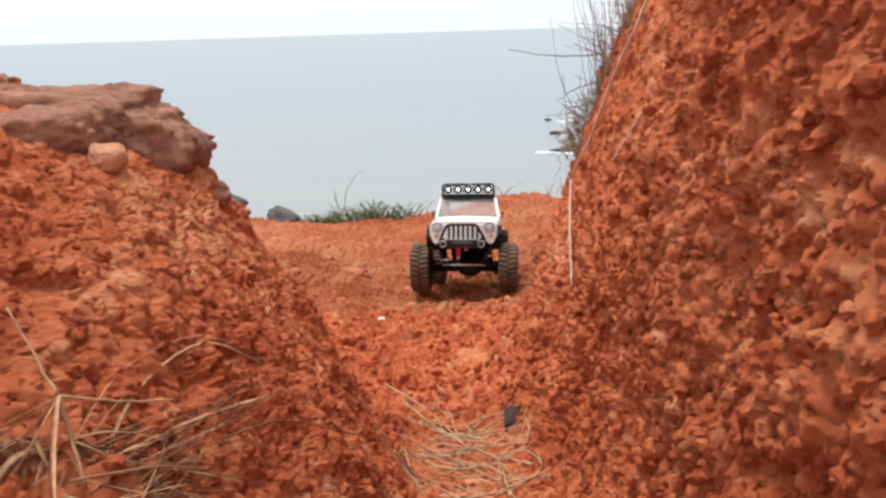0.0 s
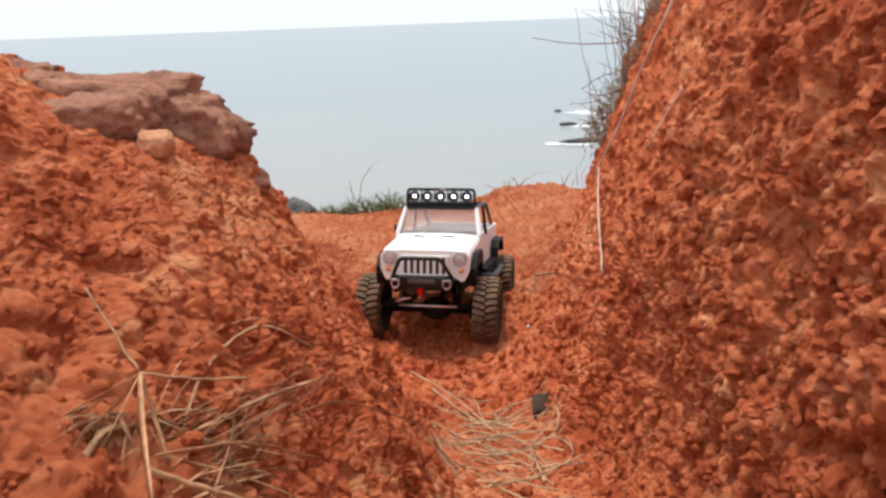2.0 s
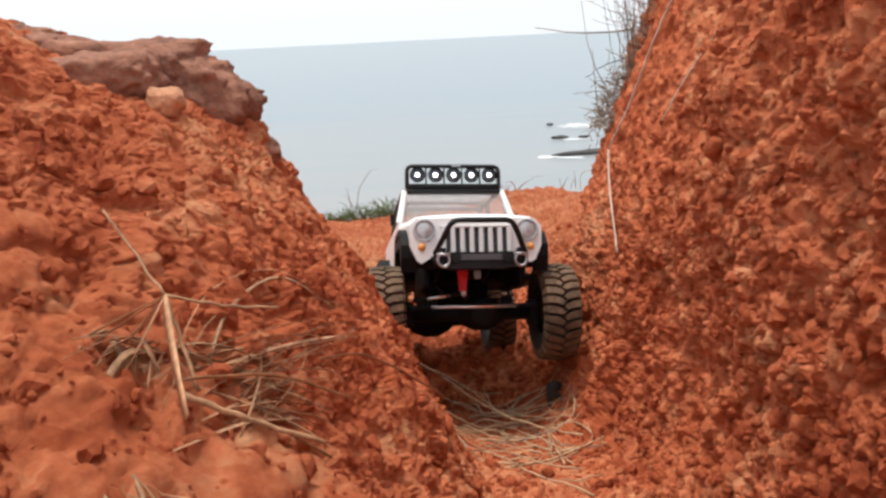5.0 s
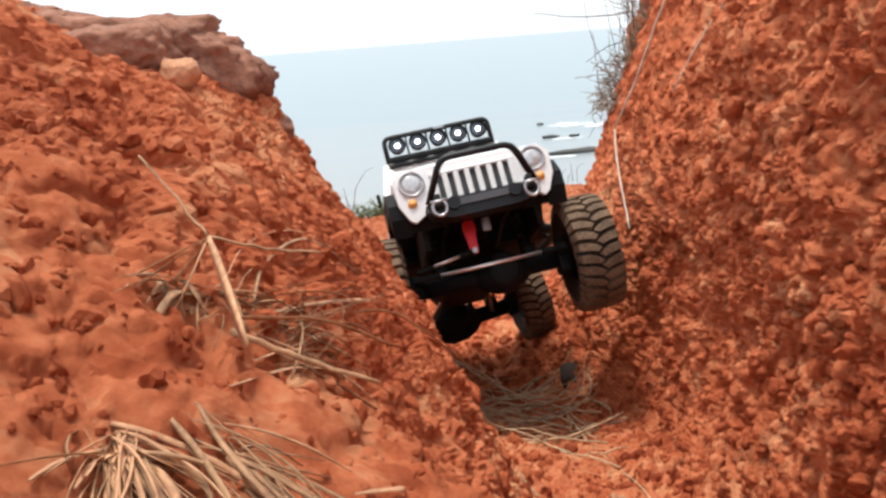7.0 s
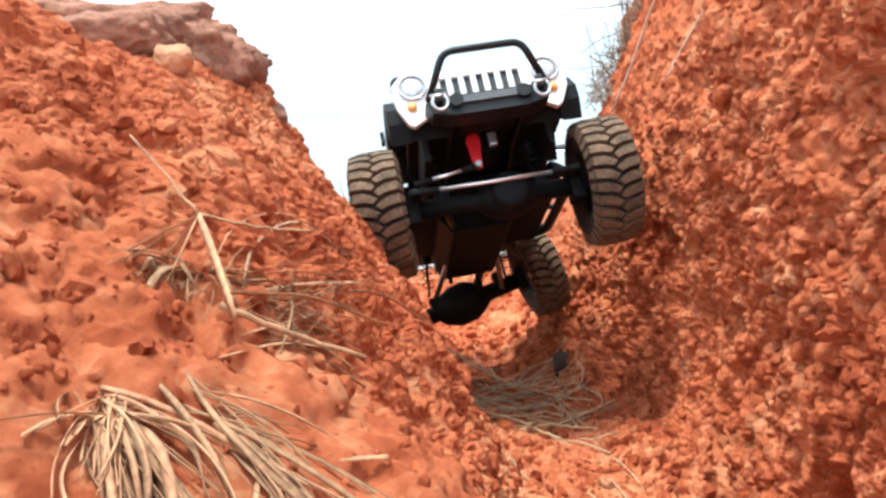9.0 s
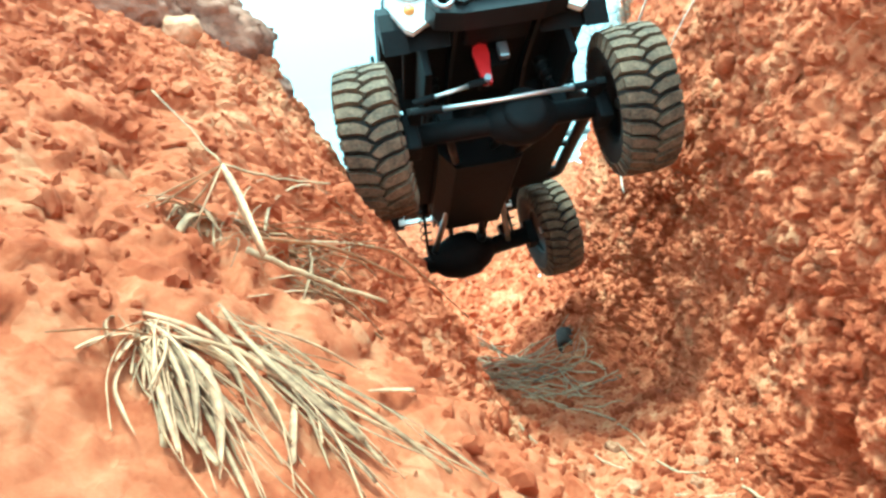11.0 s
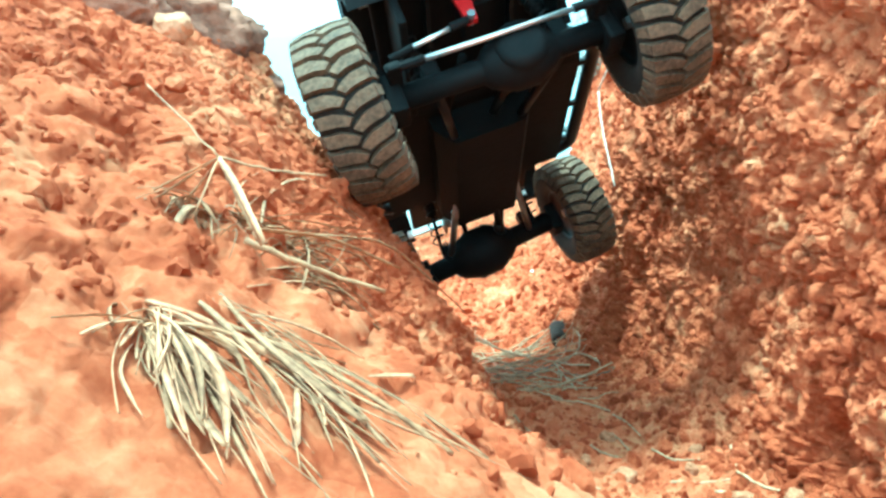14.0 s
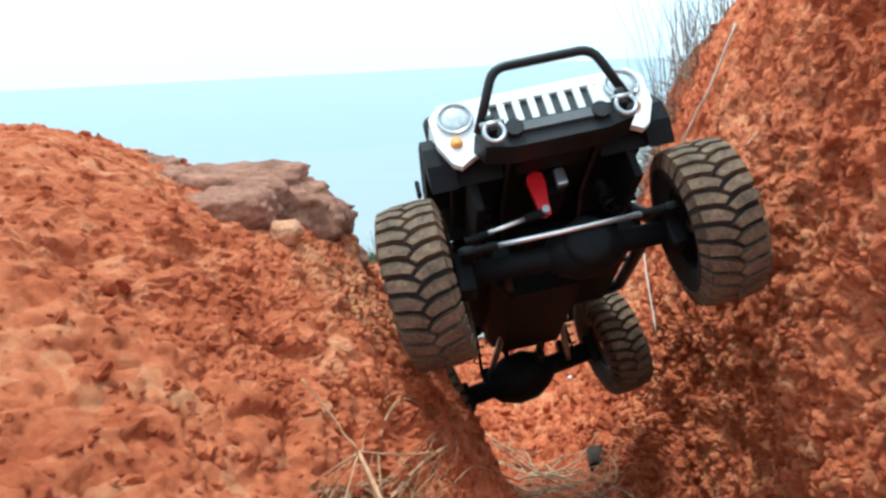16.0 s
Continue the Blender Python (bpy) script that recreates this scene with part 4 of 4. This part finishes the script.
bank_tuft("bleached broad-bladed dry grass tuft drooping on the earth bank", (-0.1085, 0.142), [(-0.0847, 0.143), (-0.094, 0.11), (-0.0966, 0.115), (-0.084, 0.103), (-0.077, 0.105), (-0.0837, 0.127), (-0.1085, 0.124), (-0.101, 0.118), (-0.089, 0.108)], 64, 0.00085, 0.0036, 6, 0.0035, 0.0025, 0.6)
bank_tuft("dry grass tuft with long blades trailing down the earth bank", (-0.092, 0.158), [(-0.069, 0.168), (-0.0613, 0.141), (-0.035, 0.14), (-0.054, 0.12), (-0.0695, 0.113), (-0.063, 0.118), (-0.0745, 0.15)], 42, 0.00065, 0.005, 7, 0.003, 0.005, 0.25)
bank_tuft("dry grass tuft lying across the earth bank", (-0.1, 0.222), [(-0.063, 0.4), (-0.0735, 0.34), (-0.0864, 0.277), (-0.0766, 0.272), (-0.081, 0.275), (-0.0775, 0.253), (-0.09, 0.24)], 60, 0.00085, 0.0075, 8, 0.005, 0.007, 0.2)
bank_tuft("short torn dry grass under the bent straws on the bank", (-0.116, 0.224), [(-0.119, 0.19), (-0.122, 0.205), (-0.105, 0.205), (-0.1, 0.235), (-0.11, 0.2)], 26, 0.0009, 0.005, 12, 0.005, 0.006, 0.2)
bent = tagged(new("bent_straw"), "broken bent straws sticking up from the bank", "straw")
apex = Vector((-0.11, 0.226, 0.097))
for pts, w in (((apex, (-0.0995, 0.2, 0.092), (-0.0892, 0.176, 0.0805)), 0.0015), ((apex, (-0.125, 0.216, 0.092), (-0.14, 0.2, 0.087)), 0.0012), ((apex, (-0.128, 0.21, 0.088), (-0.136, 0.19, 0.08)), 0.0013),
               ((apex, (-0.115, 0.21, 0.085), (-0.118, 0.19, 0.078)), 0.0012), ((apex, (-0.118, 0.222, 0.088), (-0.13, 0.218, 0.078)), 0.0012)):
    blade(pts, w, "blade", PALE_STRAW, bent, 0.7, 0.8, rng)
for pts, r in (((apex, (-0.121, 0.236, 0.108), (-0.136, 0.25, 0.121)), 0.0006), ((apex, (-0.095, 0.235, 0.089), (-0.078, 0.245, 0.083)), 0.0006), ((apex, (-0.105, 0.22, 0.085), (-0.098, 0.21, 0.07)), 0.0009)):
    stalk(pts, r, r * 0.8, "straw", STRAW, bent, 0.4, 0.0004, rng)
for pts, r in (((-0.1, 0.205, 0.077), (-0.08, 0.23, 0.064), (-0.055, 0.25, 0.042)), 0.0010), (((-0.1, 0.2, 0.075), (-0.082, 0.205, 0.062), (-0.06, 0.21, 0.049)), 0.0012), (((-0.07, 0.27, 0.05), (-0.055, 0.33, 0.02), (-0.02, 0.43, -0.06)), 0.0008):
    stalk(pts, r, r * 0.6, "straw", STRAW, bent, 0.5, 0.0004, rng)
# loose bits beside the tufts
for a, b in (((-0.0645, 0.161), (-0.0525, 0.17)), ((-0.0978, 0.184), (-0.0775, 0.253)), ((-0.0955, 0.203), (-0.0847, 0.27)), ((-0.0793, 0.141), (-0.0762, 0.116))):
    ends = [bank_point(*p, 0.003) for p in (a, ((a[0] + b[0]) / 2, (a[1] + b[1]) / 2), b)]
    ends[1] = (ends[1][0], ends[1][1], max(ends[1][2], (ends[0][2] + ends[2][2]) / 2))
    blade(ends, 0.0011, "blade", PALE_STRAW, bent, 0.3, 0.9, rng)


# ---- dry brush along the wall's far edge ----
def build_brush():
    rng = random.Random(9)
    brush = tagged(new("dry_brush"), "grey-brown dry brush growing over the edge of the earth wall", "dry shrub")

    def edge(z, y):
        """The wall's face at its far end."""
        return 0.25 + 0.525 * z + 0.25 * (y - 1.02)

    for k in range(430):
        kind = k % 5
        z = rng.triangular(0.02, 0.4, 0.17) if kind < 3 else rng.triangular(0.04, 0.3, 0.13)
        y = rng.uniform(1.02, 1.14)
        out = abs(rng.gauss(0, 0.024)) * (0.6 + 2.4 * max(0, z))
        a = Vector((edge(z, y) + 0.004 - out, y, z - 0.015))
        if kind < 2:
            # tall thin upright stems
            h, lean = rng.uniform(0.08, 0.25), Vector((rng.gauss(-0.13, 0.15), rng.gauss(0, 0.15), 1))
            sag, r = 0.006, rng.uniform(0.0005, 0.0010)
        elif kind < 4:
            # tangled short twigs
            h, lean = rng.uniform(0.03, 0.09), Vector((rng.gauss(-0.45, 0.4), rng.gauss(0, 0.3), rng.gauss(0.5, 0.45)))
            sag, r = 0.012, rng.uniform(0.0005, 0.0013)
        else:
            # roots that hang out of the edge
            h, lean = rng.uniform(0.03, 0.1), Vector((rng.gauss(-0.15, 0.2), rng.gauss(0, 0.2), -0.9))
            sag, r = 0.01, rng.uniform(0.0004, 0.0009)
        b = a + lean * h * 0.5 + Vector((rng.gauss(0, sag), rng.gauss(0, sag), 0))
        c = a + lean * h + Vector((rng.gauss(0, sag * 1.6), rng.gauss(0, sag), rng.gauss(-0.006, sag)))
        stalk([a, b, c], r, r * 0.45, "stem", GREY_STEM if rng.random() < 0.6 else (BARK if rng.random() < 0.5 else STRAW), brush, 0.8, 0.0014, rng, 4)
    bm = B()
    knots = [(rng.triangular(0.03, 0.3, 0.14), rng.uniform(1.02, 1.12), rng.uniform(0.0, 0.045)) for _ in range(26)]
    for k in range(2600):
        kz, ky, out = knots[k % 26]
        z, y = kz + rng.gauss(0, 0.012), ky + rng.gauss(0, 0.012)
        a = Vector((edge(z, y) - out + rng.gauss(0, 0.008), y, z))
        way = Vector((rng.gauss(-0.3, 0.5), rng.gauss(0, 0.5), rng.gauss(0.4, 0.6))).normalized() * rng.uniform(0.008, 0.026)
        w = way.orthogonal().normalized() * rng.uniform(0.0006, 0.0014)
        bm.faces.new([bm.verts.new(a - w), bm.verts.new(a + w), bm.verts.new(a + way * 0.6 + w * 0.6), bm.verts.new(a + way)])
    tagged(part("matted_leaves", bm, GREY_STEM, brush, "matted dry leaves"), kind="stuff")
    stalk([(0.31, 1.14, 0.168), (0.272, 1.15, 0.166), (0.215, 1.16, 0.168), (0.158, 1.17, 0.178)], 0.0016, 0.0007, "twig", GREY_STEM, brush, 0.9, 0.0006, rng)
    stalk([(0.268, 1.08, 0.0), (0.242, 1.08, 0.05), (0.23, 1.08, 0.142)], 0.001, 0.0005, "twig", GREY_STEM, brush, 0.9, 0.0008, rng)
    stalk([(0.276, 1.08, 0.065), (0.25, 1.08, 0.084), (0.226, 1.08, 0.1)], 0.0012, 0.0006, "twig", GREY_STEM, brush, 0.9, 0.0006, rng)
    return brush


build_brush()
hanging = tagged(new("hanging_stalk"), "long pale straw stalk hanging down the earth wall", "straw")
stalk([(0.276, 0.78, 0.282), (0.25, 0.78, 0.213), (0.235, 0.8, 0.163), (0.215, 0.83, 0.084), (0.2, 0.86, 0.028)], 0.0019, 0.0015, "upper_stalk", BLEACHED, hanging, 0.8, 0.0006, rng)
stalk([(0.2, 0.86, 0.028), (0.193, 0.83, 0.005), (0.181, 0.765, -0.026), (0.17, 0.7, -0.054)], 0.0015, 0.0011, "lower_stalk", BLEACHED, hanging, 0.8, 0.0004, rng)
leaning = tagged(new("leaning_stalk"), "thin straw stalk leaning against the earth wall", "straw")
stalk([(0.24, 0.59, 0.2), (0.228, 0.65, 0.148), (0.212, 0.656, 0.118), (0.1975, 0.66, 0.087)], 0.001, 0.0008, "straw", BLEACHED, leaning, 0.8, 0.0006, rng)
stub = tagged(new("hollow_root_stub"), "dark hollow root stub in the foot of the wall", "root")
part("bark", lathe(B(), [(0.0, 0.0105), (0.0, 0.006), (0.03, 0.0065), (0.032, 0.0082), (0.029, 0.0095)], 14, pose(0.113, 0.752, -0.238, 0, 8, -98), True), BARK, stub, "", True)
stick = tagged(part("pale_stick", rod(B(), (-0.03, 0, 0), (0.03, 0.004, 0.003), 0.0035, 0.0025, 7), STRAW, None), "short pale stick lying on the earth", "stick")
stick.location = (0.235, 1.46, ground_z(0.235, 1.46) + 0.003)


# ---- growth along the edge of the drop ----
def grass_clump(at, count, height, spread, mat, seed, label):
    rng = random.Random(seed)
    clump = tagged(new("grass_clump"), label, "grass", "grass along the edge")
    clump.location = at
    for k in range(count):
        a = Vector((rng.gauss(0, spread), rng.gauss(0, spread * 0.6), -0.03))
        h = height * rng.uniform(0.5, 1.15)
        lean = Vector((rng.gauss(0, 0.3), rng.gauss(0, 0.3), 1)) * h
        bend = Vector((rng.gauss(0, 0.25), rng.gauss(0, 0.25), -0.25)) * h
        bm = B()
        pts = [a, a + lean * 0.5, a + lean * 0.85 + bend * 0.5, a + lean + bend]
        tube(bm, pts, rng.uniform(0.002, 0.0036), 0.0006, 3, 0.4)
        part("blade", bm, mat, clump)
    return clump


rng = random.Random(77)
for k in range(11):
    x = -0.56 + 0.047 * k + rng.gauss(0, 0.01)
    tall = 0.05 + 0.075 * max(0, min(1, (x + 0.5) / 0.3)) * rng.uniform(0.6, 1.1)
    grass_clump((x, 2.64, -0.492), 36, tall, 0.026, GREEN, 100 + k, "green grass clump at the edge of the drop")
grass_clump((0.27, 2.6, -0.44), 9, 0.17, 0.022, STRAW, 140, "dry yellow grass sprig at the edge of the drop")
grass_clump((-0.34, 2.7, -0.5), 3, 0.26, 0.012, GREY_STEM, 141, "tall dry grass stems at the edge of the drop")
grass_clump((0.52, 2.6, -0.39), 5, 0.09, 0.03, STRAW, 142, "dry yellow grass sprig at the edge of the drop")

# ---- rocks and surf on the water ----
for x, y, sx_, sy_, sz_, seed in ((26, 114.4, 5.6, 0.8, 0.7, 51), (25.6, 133.5, 1.9, 0.6, 0.4, 52), (30, 133, 1.2, 0.5, 0.3, 54), (27, 153.5, 0.9, 0.4, 0.3, 53)):
    place_thing("sea_rock", boulder("sea_rock", (sx_, sy_, sz_), DARK_ROCK, seed, 3), pose(x, y, -19.8, 0, 0, 3), "dark wet rock washed by surf", "rock", "rocks in the surf")
rng = random.Random(5)
bm = B()
for cx, cy, w, d, n in ((19.6, 113.2, 1.6, 0.8, 9), (27.5, 130.8, 2.4, 1.0, 14), (33.5, 149.5, 3.6, 3.2, 46), (38.5, 146, 3.0, 2.5, 30), (22.5, 111.5, 2.2, 0.5, 6), (-32, 74, 7, 0.5, 9)):
    for k in range(n):
        x, y = cx + rng.gauss(0, w * 0.55), cy + rng.gauss(0, d * 0.55)
        r = rng.uniform(0.3, 0.9)
        ring = [bm.verts.new((x + r * rng.uniform(0.6, 2.0) * math.cos(a), y + r * rng.uniform(0.3, 0.8) * math.sin(a), -19.93 + 0.002 * k)) for a in [2 * math.pi * j / 9 for j in range(9)]]
        bm.faces.new(ring)
foam = part("surf_foam", bm, FOAM, None)
tagged(foam, "white surf breaking round the rocks", "surf", kind="stuff")


# ---- stones in the earth ----
def scatter_stones():
    """Small lumps of laterite that stand out of the wall, the bank and the floor."""
    rng = np.random.RandomState(3)
    at, up = GROUND_AT, GROUND_UP
    near = (at[:, 1] > 0.13) & (at[:, 1] < 1.12) & (at[:, 0] > -0.42) & (at[:, 0] < 0.42)
    wall = near & (at[:, 0] > 0.11)
    floor = near & (at[:, 0] < 0.13) & (at[:, 0] > -0.03)
    bank = near & (at[:, 0] < -0.03)
    close = near & (at[:, 1] < 0.62)
    picks = [(rng.choice(np.flatnonzero(close), 6000), 0.0010, 0.0028), (rng.choice(np.flatnonzero(wall), 4600), 0.0022, 0.0066), (rng.choice(np.flatnonzero(floor), 2000), 0.0018, 0.0075), (rng.choice(np.flatnonzero(bank), 2600), 0.0016, 0.0055)]
    ledge = (at[:, 1] > 1.1) & (at[:, 1] < 2.2) & (np.abs(at[:, 0]) < 0.8)
    picks.append((rng.choice(np.flatnonzero(ledge), 900), 0.003, 0.014))
    face = wall & (at[:, 1] < 0.8)
    picks.append((rng.choice(np.flatnonzero(face), 900), 0.0035, 0.008))
    track = (at[:, 1] > 0.8) & (at[:, 1] < 1.4) & (at[:, 0] > -0.16) & (at[:, 0] < 0.16)
    picks.append((rng.choice(np.flatnonzero(track), 620), 0.004, 0.016))
    shapes = [boulder("stone", (1, 0.85, 0.7), EARTH, 300 + k, 1, 0.25) for k in range(8)]
    large = [boulder("stone", (1, 0.85, 0.7), EARTH, 320 + k, 2, 0.5) for k in range(6)]
    forms, fine = [[(np.array([v.co for v in me.vertices]), np.array([p.vertices for p in me.polygons])) for me in kind] for kind in (shapes, large)]
    own = 0
    verts, faces, base = [], [], 0
    for chosen, lo, hi in picks:
        for i in chosen:
            size = lo + (hi - lo) * rng.rand() ** 2.2
            axis = rng.normal(size=3)
            turn = np.array(Euler(rng.uniform(0, 6.28, 3)).to_matrix())
            c = at[i] + up[i] * size * rng.uniform(-0.55, 0.1)
            if own < 300 and size > 0.0042 and 0.28 < at[i, 1] < 0.6:
                ob = new("stone", large[own % 6] if size > 0.004 else shapes[own % 8])
                ob.matrix_world = Matrix.LocRotScale(Vector(c), Euler(rng.uniform(0, 6.28, 3)), Vector((size, size, size)))
                ob.parent = ground
                own += 1
                continue
            v, f = fine[rng.randint(6)] if size > 0.004 else forms[rng.randint(8)]
            stretch = rng.uniform(0.7, 1.3, 3)
            verts.append((v * stretch * size) @ turn.T + c)
            faces.append(f + base)
            base += len(v)
    me = bpy.data.meshes.new("gravel")
    me.from_pydata(np.concatenate(verts).tolist(), [], np.concatenate(faces).tolist())
    me.materials.append(EARTH)
    me.update()
    gravel = tagged(new("gravel", me), "small red laterite lumps in the earth", "gravel", kind="stuff")
    return gravel


scatter_stones()

TRUCK_ROWS = [
    (0.0, 0.0963, 1.507, -0.314, -17.8, -0.2, -7.6),
    (0.5, 0.0654, 1.4239, -0.3007, -17.9, -0.1, -10.4),
    (1.0, 0.0233, 1.3196, -0.2868, -15.7, -0.4, -11.9),
    (1.5, -0.0046, 1.2253, -0.2834, -12.5, -1.8, -12.1),
    (2.0, -0.0254, 1.1038, -0.2602, -12.4, 0.4, -10.4),
    (2.5, -0.031, 0.9972, -0.2312, -15.3, -1.0, -7.3),
    (3.0, -0.0262, 0.9198, -0.2129, -17.4, -0.8, -5.0),
    (3.5, -0.016, 0.8739, -0.1991, -18.1, 3.6, -3.1),
    (3.7, -0.0082, 0.821, -0.1766, -20.3, 6.2, -0.4),
    (5.8, 0.0211, 0.7217, -0.126, -25.0, -5.1, 10.2),
    (6.0, 0.0224, 0.6976, -0.118, -25.4, -7.9, 11.5),
    (6.5, 0.0206, 0.6673, -0.1013, -27.0, -7.5, 10.9),
    (7.0, 0.0163, 0.6468, -0.0739, -30.3, -6.2, 7.8),
    (7.5, 0.0232, 0.6188, -0.0412, -32.8, -1.0, 3.3),
    (8.0, 0.0271, 0.6124, -0.0117, -34.2, -2.5, 3.9),
    (8.5, 0.0254, 0.6086, -0.0102, -37.4, -2.4, 5.7),
    (9.0, 0.0263, 0.6019, 0.0022, -37.1, -3.3, 5.7),
    (9.2, 0.0271, 0.5939, 0.0095, -38.8, -2.8, 6.4),
    (11.3, 0.0247, 0.5179, 0.0628, -36.0, -3.8, 6.2),
    (11.5, 0.0262, 0.5154, 0.0649, -39.5, -4.9, 5.6),
    (12.0, 0.0273, 0.4791, 0.0759, -41.5, -11.1, 10.6),
    (12.5, 0.0143, 0.4665, 0.0933, -40.6, -11.4, 7.5),
    (13.0, 0.0141, 0.466, 0.0952, -42.2, -11.5, 6.8),
    (13.5, 0.0203, 0.4479, 0.0966, -42.5, -13.6, 9.8),
    (14.0, 0.0203, 0.4528, 0.1011, -41.6, -12.0, 7.9),
    (14.5, 0.0192, 0.4289, 0.105, -39.0, -11.0, 7.3),
    (15.0, 0.0201, 0.4284, 0.1095, -39.4, -10.9, 7.1),
    (15.5, 0.0172, 0.4298, 0.117, -38.2, -8.5, 7.0),
    (16.0, 0.0168, 0.4228, 0.1234, -40.2, -8.1, 6.5),
]


STEER = [(0, 0), (3.7, 0), (5.8, -4), (9.2, -5), (11.3, -7), (14.5, -8), (16, -8)]
# how far the rear axle tips against the frame, and how far it droops
TIP = [(0, 0), (3.7, 0), (5.8, -2), (7, -5), (7.5, -9), (8, -12), (9.2, -13), (11.3, -6), (12.5, -4), (14.5, -5), (15.5, -8), (16, -8)]
DROOP = [(0, 0), (5.8, 0), (8, -0.007), (9.2, -0.007), (11.3, -0.004), (14.5, -0.002), (16, -0.004)]
SLIP = [(0, 0), (11.3, 0), (15.0, 160), (16, 170)]


def between(t, table):
    return float(np.interp(t, [r[0] for r in table], [r[1] for r in table]))


def wheel_rows(x, y, front):
    """The spin that the truck's way gives, with some slip, and the steering."""
    way = [0.0]
    for a, b in zip(TRUCK_ROWS, TRUCK_ROWS[1:]):
        way.append(way[-1] + (a[2] - b[2]) * 0.8 + (b[3] - a[3]) * 0.6)
    ts = [r[0] for r in TRUCK_ROWS]
    rows = []
    for k in range(65):
        t = 16 * k / 64
        spin = math.degrees(float(np.interp(t, ts, way)) / TYRE) + between(t, SLIP)
        turn = pose(x, y, 0, 0, 0, between(t, STEER)) if front else axle_pose(t) @ pose(x, 0, 0)
        rows.append((t, turn @ pose(0, 0, 0, spin, 0, 0)))
    return rows


def axle_pose(t):
    """The rear axle's place under the frame."""
    return pose(0, WHEELBASE, between(t, DROOP), 0, between(t, TIP), 0)


def motions():
    walk(REAR_AXLE, [(t / 4, axle_pose(t / 4) @ pose(0, -WHEELBASE, 0)) for t in range(65)])
    walk(truck, [(t, pose(x, y, z, rx, ry, rz)) for t, x, y, z, rx, ry, rz in TRUCK_ROWS])
    for k, wheel in enumerate(WHEELS):
        walk(wheel, wheel_rows((-HUB, HUB)[k % 2], (0.0, WHEELBASE)[k // 2], k < 2))


motions()
